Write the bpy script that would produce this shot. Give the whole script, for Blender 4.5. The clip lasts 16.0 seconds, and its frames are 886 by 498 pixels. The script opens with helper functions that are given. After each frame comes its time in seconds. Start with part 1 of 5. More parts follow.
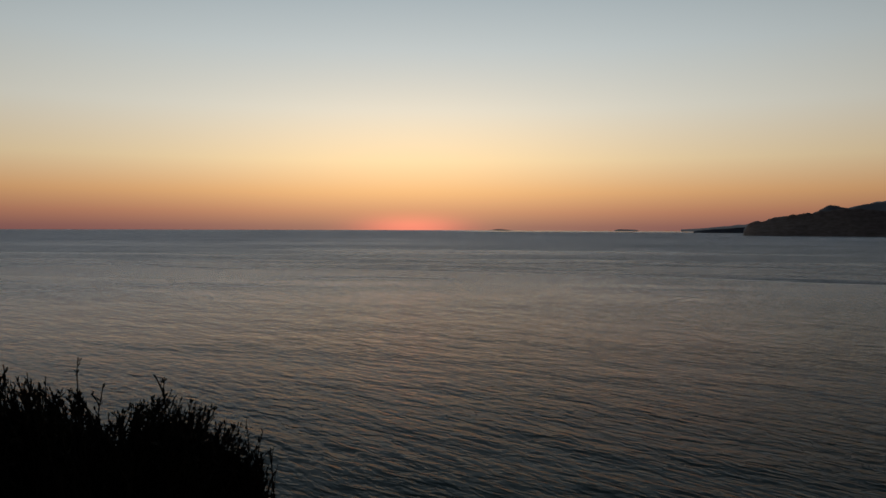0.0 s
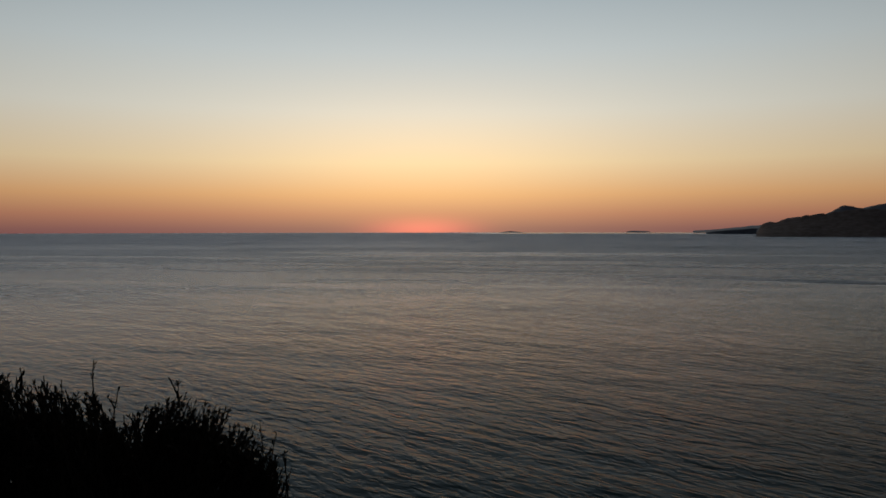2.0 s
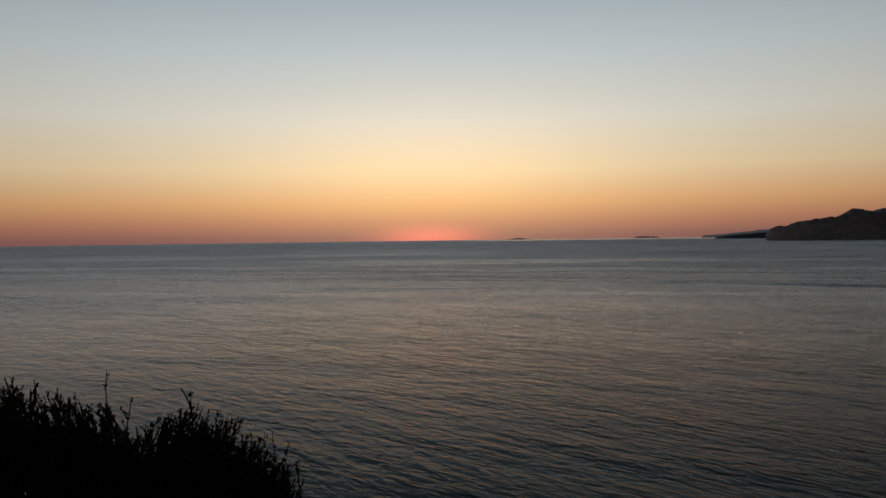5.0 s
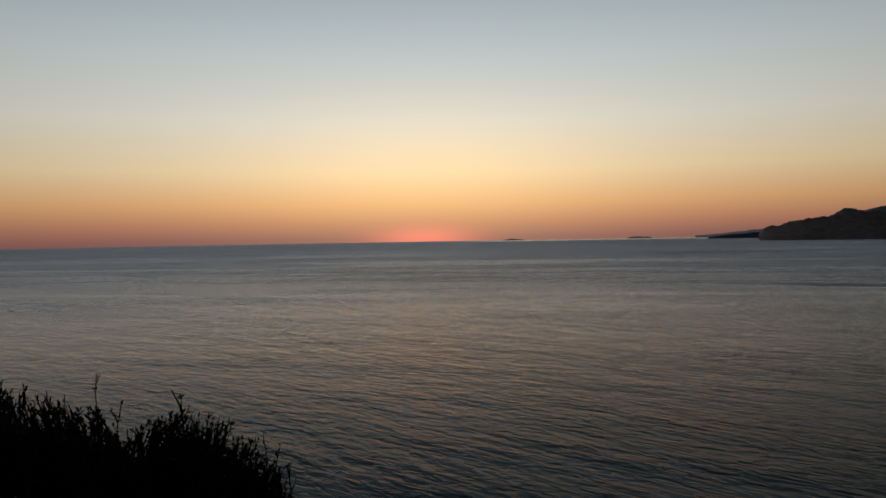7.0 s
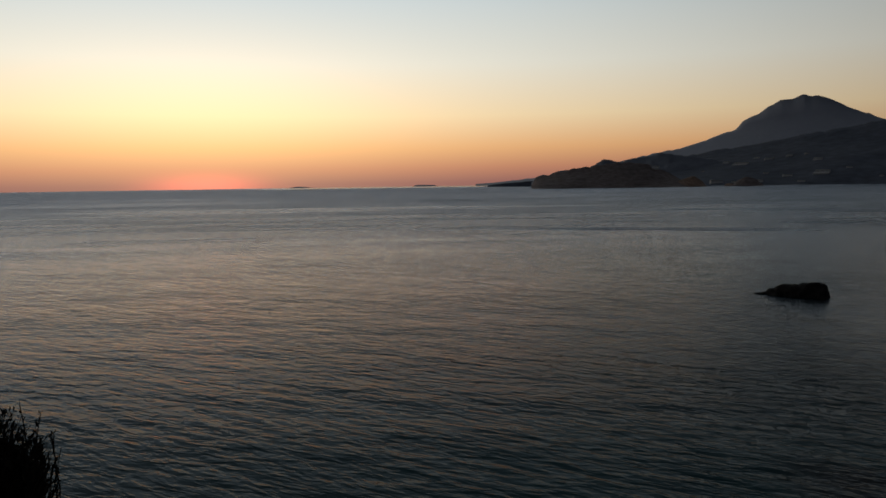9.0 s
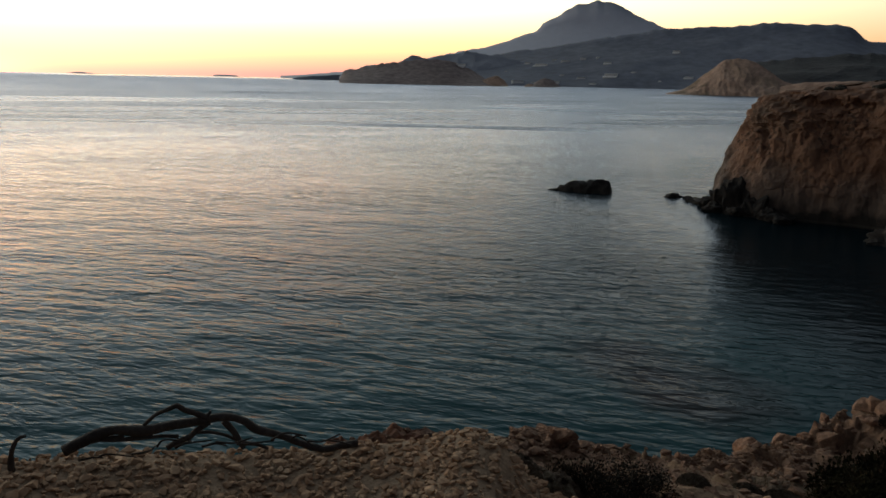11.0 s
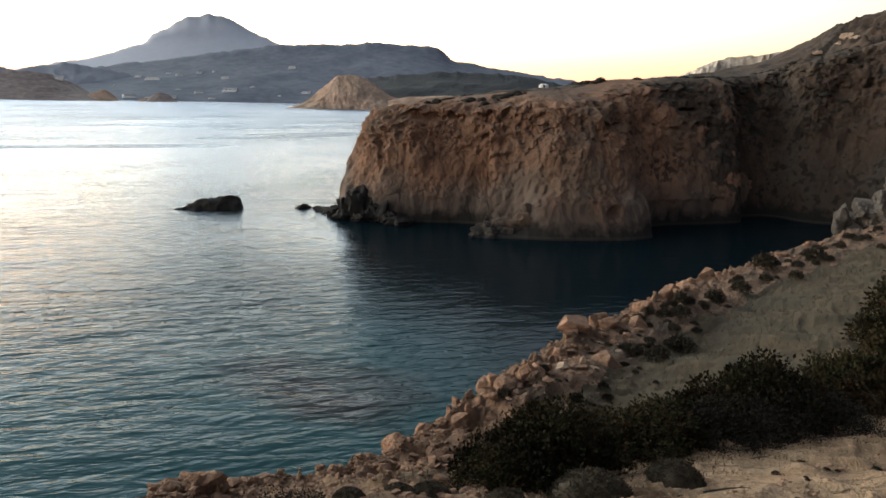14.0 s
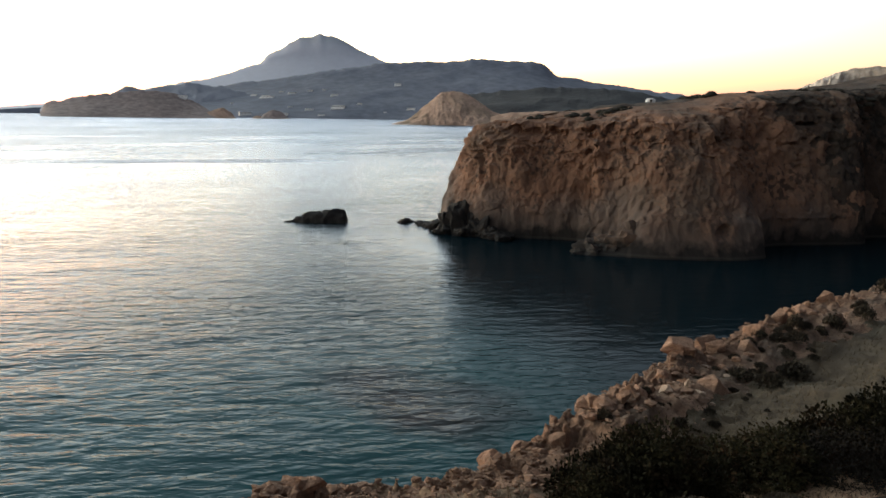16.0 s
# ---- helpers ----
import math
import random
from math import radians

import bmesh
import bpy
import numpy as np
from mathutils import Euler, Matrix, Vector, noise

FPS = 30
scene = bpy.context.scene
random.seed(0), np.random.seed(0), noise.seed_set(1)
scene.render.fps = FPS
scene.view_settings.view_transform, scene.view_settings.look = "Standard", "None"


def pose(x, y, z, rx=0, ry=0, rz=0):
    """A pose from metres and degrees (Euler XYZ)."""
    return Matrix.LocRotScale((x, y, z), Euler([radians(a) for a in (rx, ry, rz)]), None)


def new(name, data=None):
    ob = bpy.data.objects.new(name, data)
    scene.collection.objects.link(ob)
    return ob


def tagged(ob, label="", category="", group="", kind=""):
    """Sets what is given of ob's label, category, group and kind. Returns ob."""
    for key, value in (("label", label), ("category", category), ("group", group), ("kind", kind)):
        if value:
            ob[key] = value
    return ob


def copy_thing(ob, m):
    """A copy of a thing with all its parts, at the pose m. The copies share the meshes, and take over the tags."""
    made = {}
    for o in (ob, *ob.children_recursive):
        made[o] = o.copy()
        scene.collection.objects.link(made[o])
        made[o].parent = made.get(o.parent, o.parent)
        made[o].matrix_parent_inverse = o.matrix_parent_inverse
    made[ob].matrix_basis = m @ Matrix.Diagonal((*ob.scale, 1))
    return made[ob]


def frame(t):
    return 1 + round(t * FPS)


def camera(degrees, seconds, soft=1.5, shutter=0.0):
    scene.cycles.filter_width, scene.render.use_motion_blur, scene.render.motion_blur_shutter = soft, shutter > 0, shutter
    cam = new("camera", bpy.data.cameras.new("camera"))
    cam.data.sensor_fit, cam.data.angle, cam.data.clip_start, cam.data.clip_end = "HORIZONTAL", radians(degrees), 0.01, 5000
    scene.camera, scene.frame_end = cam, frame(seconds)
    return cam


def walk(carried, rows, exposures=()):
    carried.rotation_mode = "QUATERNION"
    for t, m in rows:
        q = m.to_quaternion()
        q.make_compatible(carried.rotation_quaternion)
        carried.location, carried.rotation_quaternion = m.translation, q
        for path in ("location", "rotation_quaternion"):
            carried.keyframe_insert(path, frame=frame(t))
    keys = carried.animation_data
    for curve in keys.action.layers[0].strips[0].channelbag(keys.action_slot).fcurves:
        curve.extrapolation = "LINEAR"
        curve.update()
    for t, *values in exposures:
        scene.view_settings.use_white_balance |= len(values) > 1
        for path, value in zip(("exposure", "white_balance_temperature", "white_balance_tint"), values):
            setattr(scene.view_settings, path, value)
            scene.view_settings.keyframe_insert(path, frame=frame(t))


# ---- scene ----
from mathutils.bvhtree import BVHTree

# The eye is 15 m above the sea; y points out to sea at the start, x along the cove.
EYE = 15.0
cam = camera(62.2, 16.0, soft=1.6)
# seconds, sidestep, forward, up, yaw, pitch, roll
PATH = [
    (0.0, 0.000, 0.000, 0.000, -0.05, -1.64, -0.17),
    (0.5, -0.006, 0.000, 0.000, 0.39, -1.43, -0.30),
    (1.0, -0.010, 0.000, 0.000, 0.40, -1.43, -0.21),
    (1.5, -0.008, 0.000, 0.000, 0.55, -1.47, -0.23),
    (2.0, -0.006, 0.000, 0.000, 0.81, -1.46, 0.10),
    (2.5, -0.016, 0.000, 0.000, 1.10, -1.55, 0.18),
    (3.0, -0.027, 0.000, 0.000, 1.69, -1.44, 0.46),
    (3.5, -0.024, 0.000, 0.000, 1.28, -1.32, 0.53),
    (4.0, -0.020, 0.000, 0.000, 1.04, -1.04, 0.91),
    (4.2, -0.019, 0.000, 0.000, 1.56, -0.86, 0.90),
    (6.3, -0.007, 0.000, 0.000, 1.02, -0.83, 0.66),
    (6.5, -0.005, 0.000, 0.000, 0.97, -0.74, 0.93),
    (7.0, -0.001, 0.000, 0.000, 0.97, -0.78, 1.00),
    (7.5, 0.005, 0.000, 0.000, -0.02, -0.71, 1.87),
    (8.0, 0.016, 0.000, 0.000, -2.99, -1.63, 0.80),
    (8.2, 0.020, 0.000, 0.000, -7.22, -1.74, 0.56),
    (10.3, 0.000, 0.000, 0.000, -21.06, -12.20, -0.55),
    (10.5, 0.010, 0.000, 0.000, -23.73, -12.40, -0.92),
    (11.0, 0.060, 0.000, 0.000, -30.14, -13.08, -1.18),
    (11.5, 0.110, 0.000, 0.000, -34.98, -13.91, -0.78),
    (12.0, 0.160, 0.020, 0.000, -39.02, -14.48, -0.30),
    (12.5, 0.260, 0.100, 0.000, -45.96, -14.80, -1.45),
    (13.0, 0.380, 0.200, 0.000, -52.40, -13.92, -1.51),
    (13.5, 0.400, 0.220, 0.000, -55.38, -12.71, -1.40),
    (14.0, 0.400, 0.220, 0.000, -58.51, -11.41, -1.18),
    (14.5, 0.400, 0.220, 0.000, -61.11, -9.47, -2.23),
    (15.0, 0.400, 0.220, 0.000, -58.80, -10.73, -1.64),
    (15.5, 0.400, 0.220, 0.000, -56.01, -12.10, -1.60),
    (16.0, 0.400, 0.220, 0.000, -50.64, -10.36, -0.83),
]
EXPOSURES = [(0.0, -0.34, 6270, 10), (8.0, -0.34, 6270, 10), (8.2, -0.36, 6270, 10), (10.3, 1.2, 6320, 8), (11.0, 1.8, 6400, 7), (11.5, 2.35, 6500, 7), (12.0, 2.7, 6500, 7), (12.6, 3.2, 6500, 7), (13.0, 3.6, 6500, 7), (13.5, 3.65, 6500, 7), (14.0, 3.5, 6500, 7), (14.5, 3.25, 6500, 7), (16.0, 3.25, 6500, 7)]
walk(cam, [(t, pose(x, y, EYE + z, 90 + pitch, roll, yaw)) for t, x, y, z, yaw, pitch, roll in PATH], EXPOSURES)

# ---- dusk sky and the last light of the sun that has just gone down ----
SUN_AZ = radians(2.4)
SUN_DIR = Vector((-math.sin(SUN_AZ), math.cos(SUN_AZ), 0.0))


def ramp_node(nt, stops):
    node = nt.nodes.new("ShaderNodeValToRGB")
    els = node.color_ramp.elements
    while len(els) < len(stops):
        els.new(0.5)
    for e, (p, c) in zip(els, sorted(stops)):
        e.position, e.color = p, (*c, 1.0)
    return node


def math_node(nt, op, a, b=None, clamp=False):
    node = nt.nodes.new("ShaderNodeMath")
    node.operation, node.use_clamp = op, clamp
    for socket, v in zip(node.inputs, (a, b)):
        if v is None:
            continue
        if isinstance(v, (int, float)):
            socket.default_value = v
        else:
            nt.links.new(v, socket)
    return node.outputs[0]


def mix_node(nt, fac, a, b, blend="MIX"):
    node = nt.nodes.new("ShaderNodeMix")
    node.data_type, node.blend_type = "RGBA", blend
    for socket, v in ((node.inputs[0], fac), (node.inputs[6], a), (node.inputs[7], b)):
        if isinstance(v, (int, float)):
            socket.default_value = v
        elif isinstance(v, (tuple, list)):
            socket.default_value = (*v[:3], 1.0)
        else:
            nt.links.new(v, socket)
    return node.outputs[2]


def build_world():
    w = bpy.data.worlds.new("dusk")
    scene.world = w
    w.use_nodes = True
    nt = w.node_tree
    nt.nodes.clear()
    co = nt.nodes.new("ShaderNodeTexCoord")
    sep = nt.nodes.new("ShaderNodeSeparateXYZ")
    nt.links.new(co.outputs["Generated"], sep.inputs[0])
    x, y, z = sep.outputs
    el = math_node(nt, "MULTIPLY", math_node(nt, "ARCSINE", z), 180 / math.pi)
    pos = math_node(nt, "DIVIDE", math_node(nt, "ADD", el, 2.0), 92.0, True)
    at = lambda d: (d + 2.0) / 92.0
    warm = ramp_node(nt, [(at(-2), (.30, .11, .095)), (at(0.0), (.31, .132, .118)), (at(1.2), (.57, .245, .142)),
                          (at(2.8), (.86, .46, .20)), (at(5.2), (.95, .725, .43)), (at(9), (.85, .81, .68)),
                          (at(13.5), (.66, .71, .69)), (at(17.8), (.48, .55, .57)), (at(25), (.25, .275, .28)), (at(36), (.125, .135, .138)),
                          (at(55), (.070, .074, .078)), (at(90), (.046, .049, .055))])
    cool = ramp_node(nt, [(at(-2), (.010, .009, .010)), (at(0), (.012, .013, .016)), (at(3), (.016, .020, .028)), (at(8), (.018, .021, .032)), (at(30), (.011, .011, .013)), (at(90), (.010, .012, .017))])
    nt.links.new(pos, warm.inputs[0])
    nt.links.new(pos, cool.inputs[0])
    flat = math_node(nt, "SQRT", math_node(nt, "MAXIMUM", math_node(nt, "SUBTRACT", 1.0, math_node(nt, "MULTIPLY", z, z)), 1e-4))
    dot = math_node(nt, "ADD", math_node(nt, "MULTIPLY", x, SUN_DIR.x), math_node(nt, "MULTIPLY", y, SUN_DIR.y))
    c = math_node(nt, "DIVIDE", dot, flat)
    side = math_node(nt, "POWER", math_node(nt, "MULTIPLY", math_node(nt, "ADD", c, 1.0), 0.5, True), 3.35)
    grad = mix_node(nt, side, cool.outputs[0], warm.outputs[0])
    # red afterglow over the place where the sun went down
    daz = math_node(nt, "DIVIDE", math_node(nt, "ARCCOSINE", math_node(nt, "MINIMUM", c, 1.0)), radians(3.8))
    dele = math_node(nt, "DIVIDE", el, 0.9)
    g = math_node(nt, "ADD", math_node(nt, "MULTIPLY", daz, daz), math_node(nt, "MULTIPLY", dele, dele))
    glow = math_node(nt, "POWER", 2.718, math_node(nt, "MULTIPLY", g, -1.0))
    tint = nt.nodes.new("ShaderNodeMix")
    tint.data_type, tint.blend_type = "RGBA", "ADD"
    nt.links.new(glow, tint.inputs[0])
    nt.links.new(grad, tint.inputs[6])
    tint.inputs[7].default_value = (.74, .11, .06, 1)
    # wide pale aureole
    wa = math_node(nt, "DIVIDE", math_node(nt, "ARCCOSINE", math_node(nt, "MINIMUM", c, 1.0)), radians(16.0))
    we = math_node(nt, "DIVIDE", math_node(nt, "SUBTRACT", el, 4.5), 5.5)
    wide = math_node(nt, "POWER", 2.718, math_node(nt, "MULTIPLY", math_node(nt, "ADD", math_node(nt, "MULTIPLY", wa, wa), math_node(nt, "MULTIPLY", we, we)), -1.0))
    halo = nt.nodes.new("ShaderNodeMix")
    halo.data_type, halo.blend_type = "RGBA", "ADD"
    nt.links.new(wide, halo.inputs[0])
    nt.links.new(tint.outputs[2], halo.inputs[6])
    halo.inputs[7].default_value = (.32, .21, .08, 1)
    # the physical sky of the same sun, in a small share
    sky = nt.nodes.new("ShaderNodeTexSky")
    sky.sky_type, sky.sun_disc = "NISHITA", False
    sky.sun_elevation, sky.sun_rotation = radians(0.6), -SUN_AZ
    sky.dust_density = 3.0
    bg = nt.nodes.new("ShaderNodeBackground")
    nt.links.new(halo.outputs[2], bg.inputs[0])
    bg2 = nt.nodes.new("ShaderNodeBackground")
    nt.links.new(sky.outputs[0], bg2.inputs[0])
    bg2.inputs[1].default_value = 0.01
    add = nt.nodes.new("ShaderNodeAddShader")
    nt.links.new(bg.outputs[0], add.inputs[0])
    nt.links.new(bg2.outputs[0], add.inputs[1])
    out = nt.nodes.new("ShaderNodeOutputWorld")
    nt.links.new(add.outputs[0], out.inputs[0])


build_world()

# ---- materials ----
def material(name, col_a, col_b, scale=3.0, rough=0.9, bump=0.4, fine=30.0, metallic=0.0, dirt=None, spec=0.3, stretch=(1, 1, 1), bump_dist=0.05, per_object=0.0, grain=0.8):
    m = bpy.data.materials.new(name)
    m.use_nodes = True
    nt = m.node_tree
    b = nt.nodes["Principled BSDF"]
    co = nt.nodes.new("ShaderNodeTexCoord")
    mp = nt.nodes.new("ShaderNodeMapping")
    mp.inputs["Scale"].default_value = stretch
    nt.links.new(co.outputs["Object"], mp.inputs[0])
    def nz(sc, det=6.0, ro=0.6):
        n = nt.nodes.new("ShaderNodeTexNoise")
        n.inputs["Scale"].default_value, n.inputs["Detail"].default_value, n.inputs["Roughness"].default_value = sc, det, ro
        nt.links.new(mp.outputs[0], n.inputs["Vector"])
        return n.outputs["Fac"]
    big, small = nz(scale), nz(fine, 4.0)
    r1 = ramp_node(nt, [(0.32, col_a), (0.68, col_b)])
    nt.links.new(big, r1.inputs[0])
    col = r1.outputs[0]
    r2 = ramp_node(nt, [(0.3, (0.62, 0.62, 0.62)), (0.7, (1.3, 1.3, 1.3))])
    nt.links.new(small, r2.inputs[0])
    col = mix_node(nt, grain, col, r2.outputs[0], "MULTIPLY")
    if dirt:
        r3 = ramp_node(nt, [(0.48, (0, 0, 0)), (0.62, (1, 1, 1))])
        nt.links.new(nz(scale * 0.37, 8.0, 0.7), r3.inputs[0])
        col = mix_node(nt, r3.outputs[0], col, dirt)
    if per_object:
        info = nt.nodes.new("ShaderNodeObjectInfo")
        k = math_node(nt, "ADD", math_node(nt, "MULTIPLY", info.outputs["Random"], 2 * per_object), 1.0 - per_object)
        cmb = nt.nodes.new("ShaderNodeCombineXYZ")
        for s in cmb.inputs:
            nt.links.new(k, s)
        col = mix_node(nt, 1.0, col, cmb.outputs[0], "MULTIPLY")
    nt.links.new(col, b.inputs["Base Color"])
    b.inputs["Roughness"].default_value, b.inputs["Metallic"].default_value = rough, metallic
    b.inputs["Specular IOR Level"].default_value = spec
    if bump:
        bn = nt.nodes.new("ShaderNodeBump")
        bn.inputs["Strength"].default_value, bn.inputs["Distance"].default_value = bump, bump_dist
        nt.links.new(math_node(nt, "ADD", math_node(nt, "MULTIPLY", big, 2.0), small), bn.inputs["Height"])
        nt.links.new(bn.outputs[0], b.inputs["Normal"])
    return m


def wet_foot(m, colour, height):
    """A dark weed and water line up to about that height."""
    nt = m.node_tree
    b = nt.nodes["Principled BSDF"]
    was = b.inputs["Base Color"].links[0].from_socket
    co = nt.nodes.new("ShaderNodeTexCoord")
    sep = nt.nodes.new("ShaderNodeSeparateXYZ")
    nt.links.new(co.outputs["Object"], sep.inputs[0])
    n = nt.nodes.new("ShaderNodeTexNoise")
    n.inputs["Scale"].default_value, n.inputs["Detail"].default_value = 0.7, 5.0
    nt.links.new(co.outputs["Object"], n.inputs["Vector"])
    z = math_node(nt, "ADD", sep.outputs[2], math_node(nt, "MULTIPLY", math_node(nt, "SUBTRACT", n.outputs["Fac"], 0.5), height * 2.4))
    dry = math_node(nt, "DIVIDE", math_node(nt, "SUBTRACT", z, height * 0.5), height * 0.8, True)
    salt = ramp_node(nt, [(0.0, (0, 0, 0)), (0.25, (1, 1, 1)), (0.6, (.8, .8, .8)), (1.0, (0, 0, 0))])
    nt.links.new(math_node(nt, "DIVIDE", math_node(nt, "ADD", sep.outputs[2], math_node(nt, "MULTIPLY", n.outputs["Fac"], -0.25)), 0.32, True), salt.inputs[0])
    foot = mix_node(nt, salt.outputs[0], colour, (.036, .032, .028))
    nt.links.new(mix_node(nt, dry, foot, was), b.inputs["Base Color"])


def lower_beds(m, col_a, col_b, height, soft):
    """Greyer rock below about that height, with an uneven border."""
    nt = m.node_tree
    b = nt.nodes["Principled BSDF"]
    was = b.inputs["Base Color"].links[0].from_socket
    co = nt.nodes.new("ShaderNodeTexCoord")
    sep = nt.nodes.new("ShaderNodeSeparateXYZ")
    nt.links.new(co.outputs["Object"], sep.inputs[0])
    def nz(sc, st):
        mp = nt.nodes.new("ShaderNodeMapping")
        mp.inputs["Scale"].default_value = st
        nt.links.new(co.outputs["Object"], mp.inputs[0])
        n = nt.nodes.new("ShaderNodeTexNoise")
        n.inputs["Scale"].default_value, n.inputs["Detail"].default_value = sc, 5.0
        nt.links.new(mp.outputs[0], n.inputs["Vector"])
        return n.outputs["Fac"]
    tone = ramp_node(nt, [(0.35, col_a), (0.65, col_b)])
    nt.links.new(nz(0.5, (1, 1, .5)), tone.inputs[0])
    z = math_node(nt, "ADD", sep.outputs[2], math_node(nt, "MULTIPLY", math_node(nt, "SUBTRACT", nz(0.09, (1, 1, .4)), 0.5), 16.0))
    up = math_node(nt, "DIVIDE", math_node(nt, "SUBTRACT", z, height - soft), 2 * soft, True)
    nt.links.new(mix_node(nt, up, tone.outputs[0], was), b.inputs["Base Color"])


def dark_specks(m, colour, scale, lo, hi):
    """Small dark specks in the colour; on the cliffs they stand for shaded pits."""
    nt = m.node_tree
    b = nt.nodes["Principled BSDF"]
    was = b.inputs["Base Color"].links[0].from_socket
    co = nt.nodes.new("ShaderNodeTexCoord")
    fields = []
    for sc in (scale, scale * .12):
        n = nt.nodes.new("ShaderNodeTexNoise")
        n.inputs["Scale"].default_value, n.inputs["Detail"].default_value = sc, 3.0
        nt.links.new(co.outputs["Object"], n.inputs["Vector"])
        fields.append(n.outputs["Fac"])
    both = math_node(nt, "ADD", fields[0], math_node(nt, "MULTIPLY", math_node(nt, "SUBTRACT", fields[1], 0.5), 0.8))
    mask = math_node(nt, "DIVIDE", math_node(nt, "SUBTRACT", both, lo), hi - lo, True)
    nt.links.new(mix_node(nt, mask, was, colour), b.inputs["Base Color"])


def crack_shade(m, colour):
    """Thin broken cracks across the slope of the sand, their shade painted as lines."""
    nt = m.node_tree
    b = nt.nodes["Principled BSDF"]
    was = b.inputs["Base Color"].links[0].from_socket
    co = nt.nodes.new("ShaderNodeTexCoord")
    mp = nt.nodes.new("ShaderNodeMapping")
    mp.vector_type = "TEXTURE"
    mp.inputs["Scale"].default_value, mp.inputs["Rotation"].default_value = (3.2, 0.75, 1.0), (0, 0, radians(-62))
    nt.links.new(co.outputs["Object"], mp.inputs[0])
    fields = []
    for vec, sc, det in ((mp.outputs[0], 1.15, 4.0), (co.outputs["Object"], 1.1, 3.0)):
        n = nt.nodes.new("ShaderNodeTexNoise")
        n.inputs["Scale"].default_value, n.inputs["Detail"].default_value = sc, det
        nt.links.new(vec, n.inputs["Vector"])
        fields.append(n.outputs["Fac"])
    off = math_node(nt, "ABSOLUTE", math_node(nt, "SUBTRACT", fields[0], 0.5))
    thin = math_node(nt, "SUBTRACT", 1.0, math_node(nt, "DIVIDE", off, 0.028), True)
    here = math_node(nt, "MULTIPLY", math_node(nt, "SUBTRACT", fields[1], 0.45), 8.0, True)
    nt.links.new(mix_node(nt, math_node(nt, "MULTIPLY", math_node(nt, "MULTIPLY", thin, here), 0.9), was, colour), b.inputs["Base Color"])


def sea_material():
    m = bpy.data.materials.new("sea_water")
    m.use_nodes = True
    nt = m.node_tree
    b = nt.nodes["Principled BSDF"]
    co = nt.nodes.new("ShaderNodeTexCoord")
    def nz(sc, st, rot, det=3.0, ro=0.55, dist=0.0):
        mp = nt.nodes.new("ShaderNodeMapping")
        mp.vector_type = "TEXTURE"
        mp.inputs["Scale"].default_value, mp.inputs["Rotation"].default_value = st, (0, 0, radians(rot))
        nt.links.new(co.outputs["Object"], mp.inputs[0])
        n = nt.nodes.new("ShaderNodeTexNoise")
        n.inputs["Scale"].default_value, n.inputs["Detail"].default_value, n.inputs["Roughness"].default_value = sc, det, ro
        n.inputs["Distortion"].default_value = dist
        nt.links.new(mp.outputs[0], n.inputs["Vector"])
        return n.outputs["Fac"]
    geo = nt.nodes.new("ShaderNodeSeparateXYZ")
    nt.links.new(co.outputs["Object"], geo.inputs[0])
    r = math_node(nt, "SQRT", math_node(nt, "ADD", math_node(nt, "MULTIPLY", geo.outputs[0], geo.outputs[0]), math_node(nt, "MULTIPLY", geo.outputs[1], geo.outputs[1])))
    # wind waves come in from the open sea, with slick and ruffled lanes
    chop = nz(1.35, (2.7, 1.0, 1.0), -46, 3.0, 0.55, 0.4)
    cross = nz(0.62, (2.6, 1.0, 1.0), -34, 2.0, 0.5, 0.2)
    swell = nz(0.22, (3.2, 1.0, 1.0), -50, 2.0)
    ripple = nz(2.6, (2.6, 1.0, 1.0), -52, 2.0)
    calm = nz(0.012, (4.5, 1.0, 1.0), -8, 4.0, 0.55, 0.6)
    patch = nz(0.05, (3.5, 1.0, 1.0), -20, 3.0, 0.55, 0.5)
    cr = ramp_node(nt, [(0.36, (0.55, 0.55, 0.55)), (0.50, (0.95, 0.95, 0.95)), (0.62, (1.4, 1.4, 1.4))])
    nt.links.new(math_node(nt, "ADD", math_node(nt, "MULTIPLY", calm, 0.6), math_node(nt, "MULTIPLY", patch, 0.4)), cr.inputs[0])
    streak = nt.nodes.new("ShaderNodeRGBToBW")
    nt.links.new(cr.outputs[0], streak.inputs[0])
    # a ruffled tide line across the bay
    def tide_line(dist, wide, wander, x0, x1):
        off = math_node(nt, "DIVIDE", math_node(nt, "ADD", math_node(nt, "SUBTRACT", r, dist), math_node(nt, "MULTIPLY", math_node(nt, "SUBTRACT", patch, 0.5), wander)), wide)
        t = math_node(nt, "POWER", 2.718, math_node(nt, "MULTIPLY", math_node(nt, "MULTIPLY", off, off), -1.0))
        t = math_node(nt, "MULTIPLY", t, math_node(nt, "DIVIDE", math_node(nt, "SUBTRACT", geo.outputs[0], x0), 22.0, True))
        return math_node(nt, "MULTIPLY", t, math_node(nt, "DIVIDE", math_node(nt, "SUBTRACT", x1, geo.outputs[0]), 22.0, True))
    tide = math_node(nt, "ADD", tide_line(238.0, 5.0, 22.0, 78.0, 165.0), math_node(nt, "MULTIPLY", tide_line(400.0, 11.0, 50.0, 200.0, 335.0), 0.45))
    lane = ramp_node(nt, [(0.0, (.26, .26, .26)), (0.005, (.32, .32, .32)), (0.010, (.46, .46, .46)), (0.022, (.72, .72, .72)), (0.06, (.88, .88, .88)), (0.14, (.85, .85, .85)), (0.30, (1.0, 1.0, 1.0)), (0.52, (1.1, 1.1, 1.1)), (1.0, (1.0, 1.0, 1.0))])
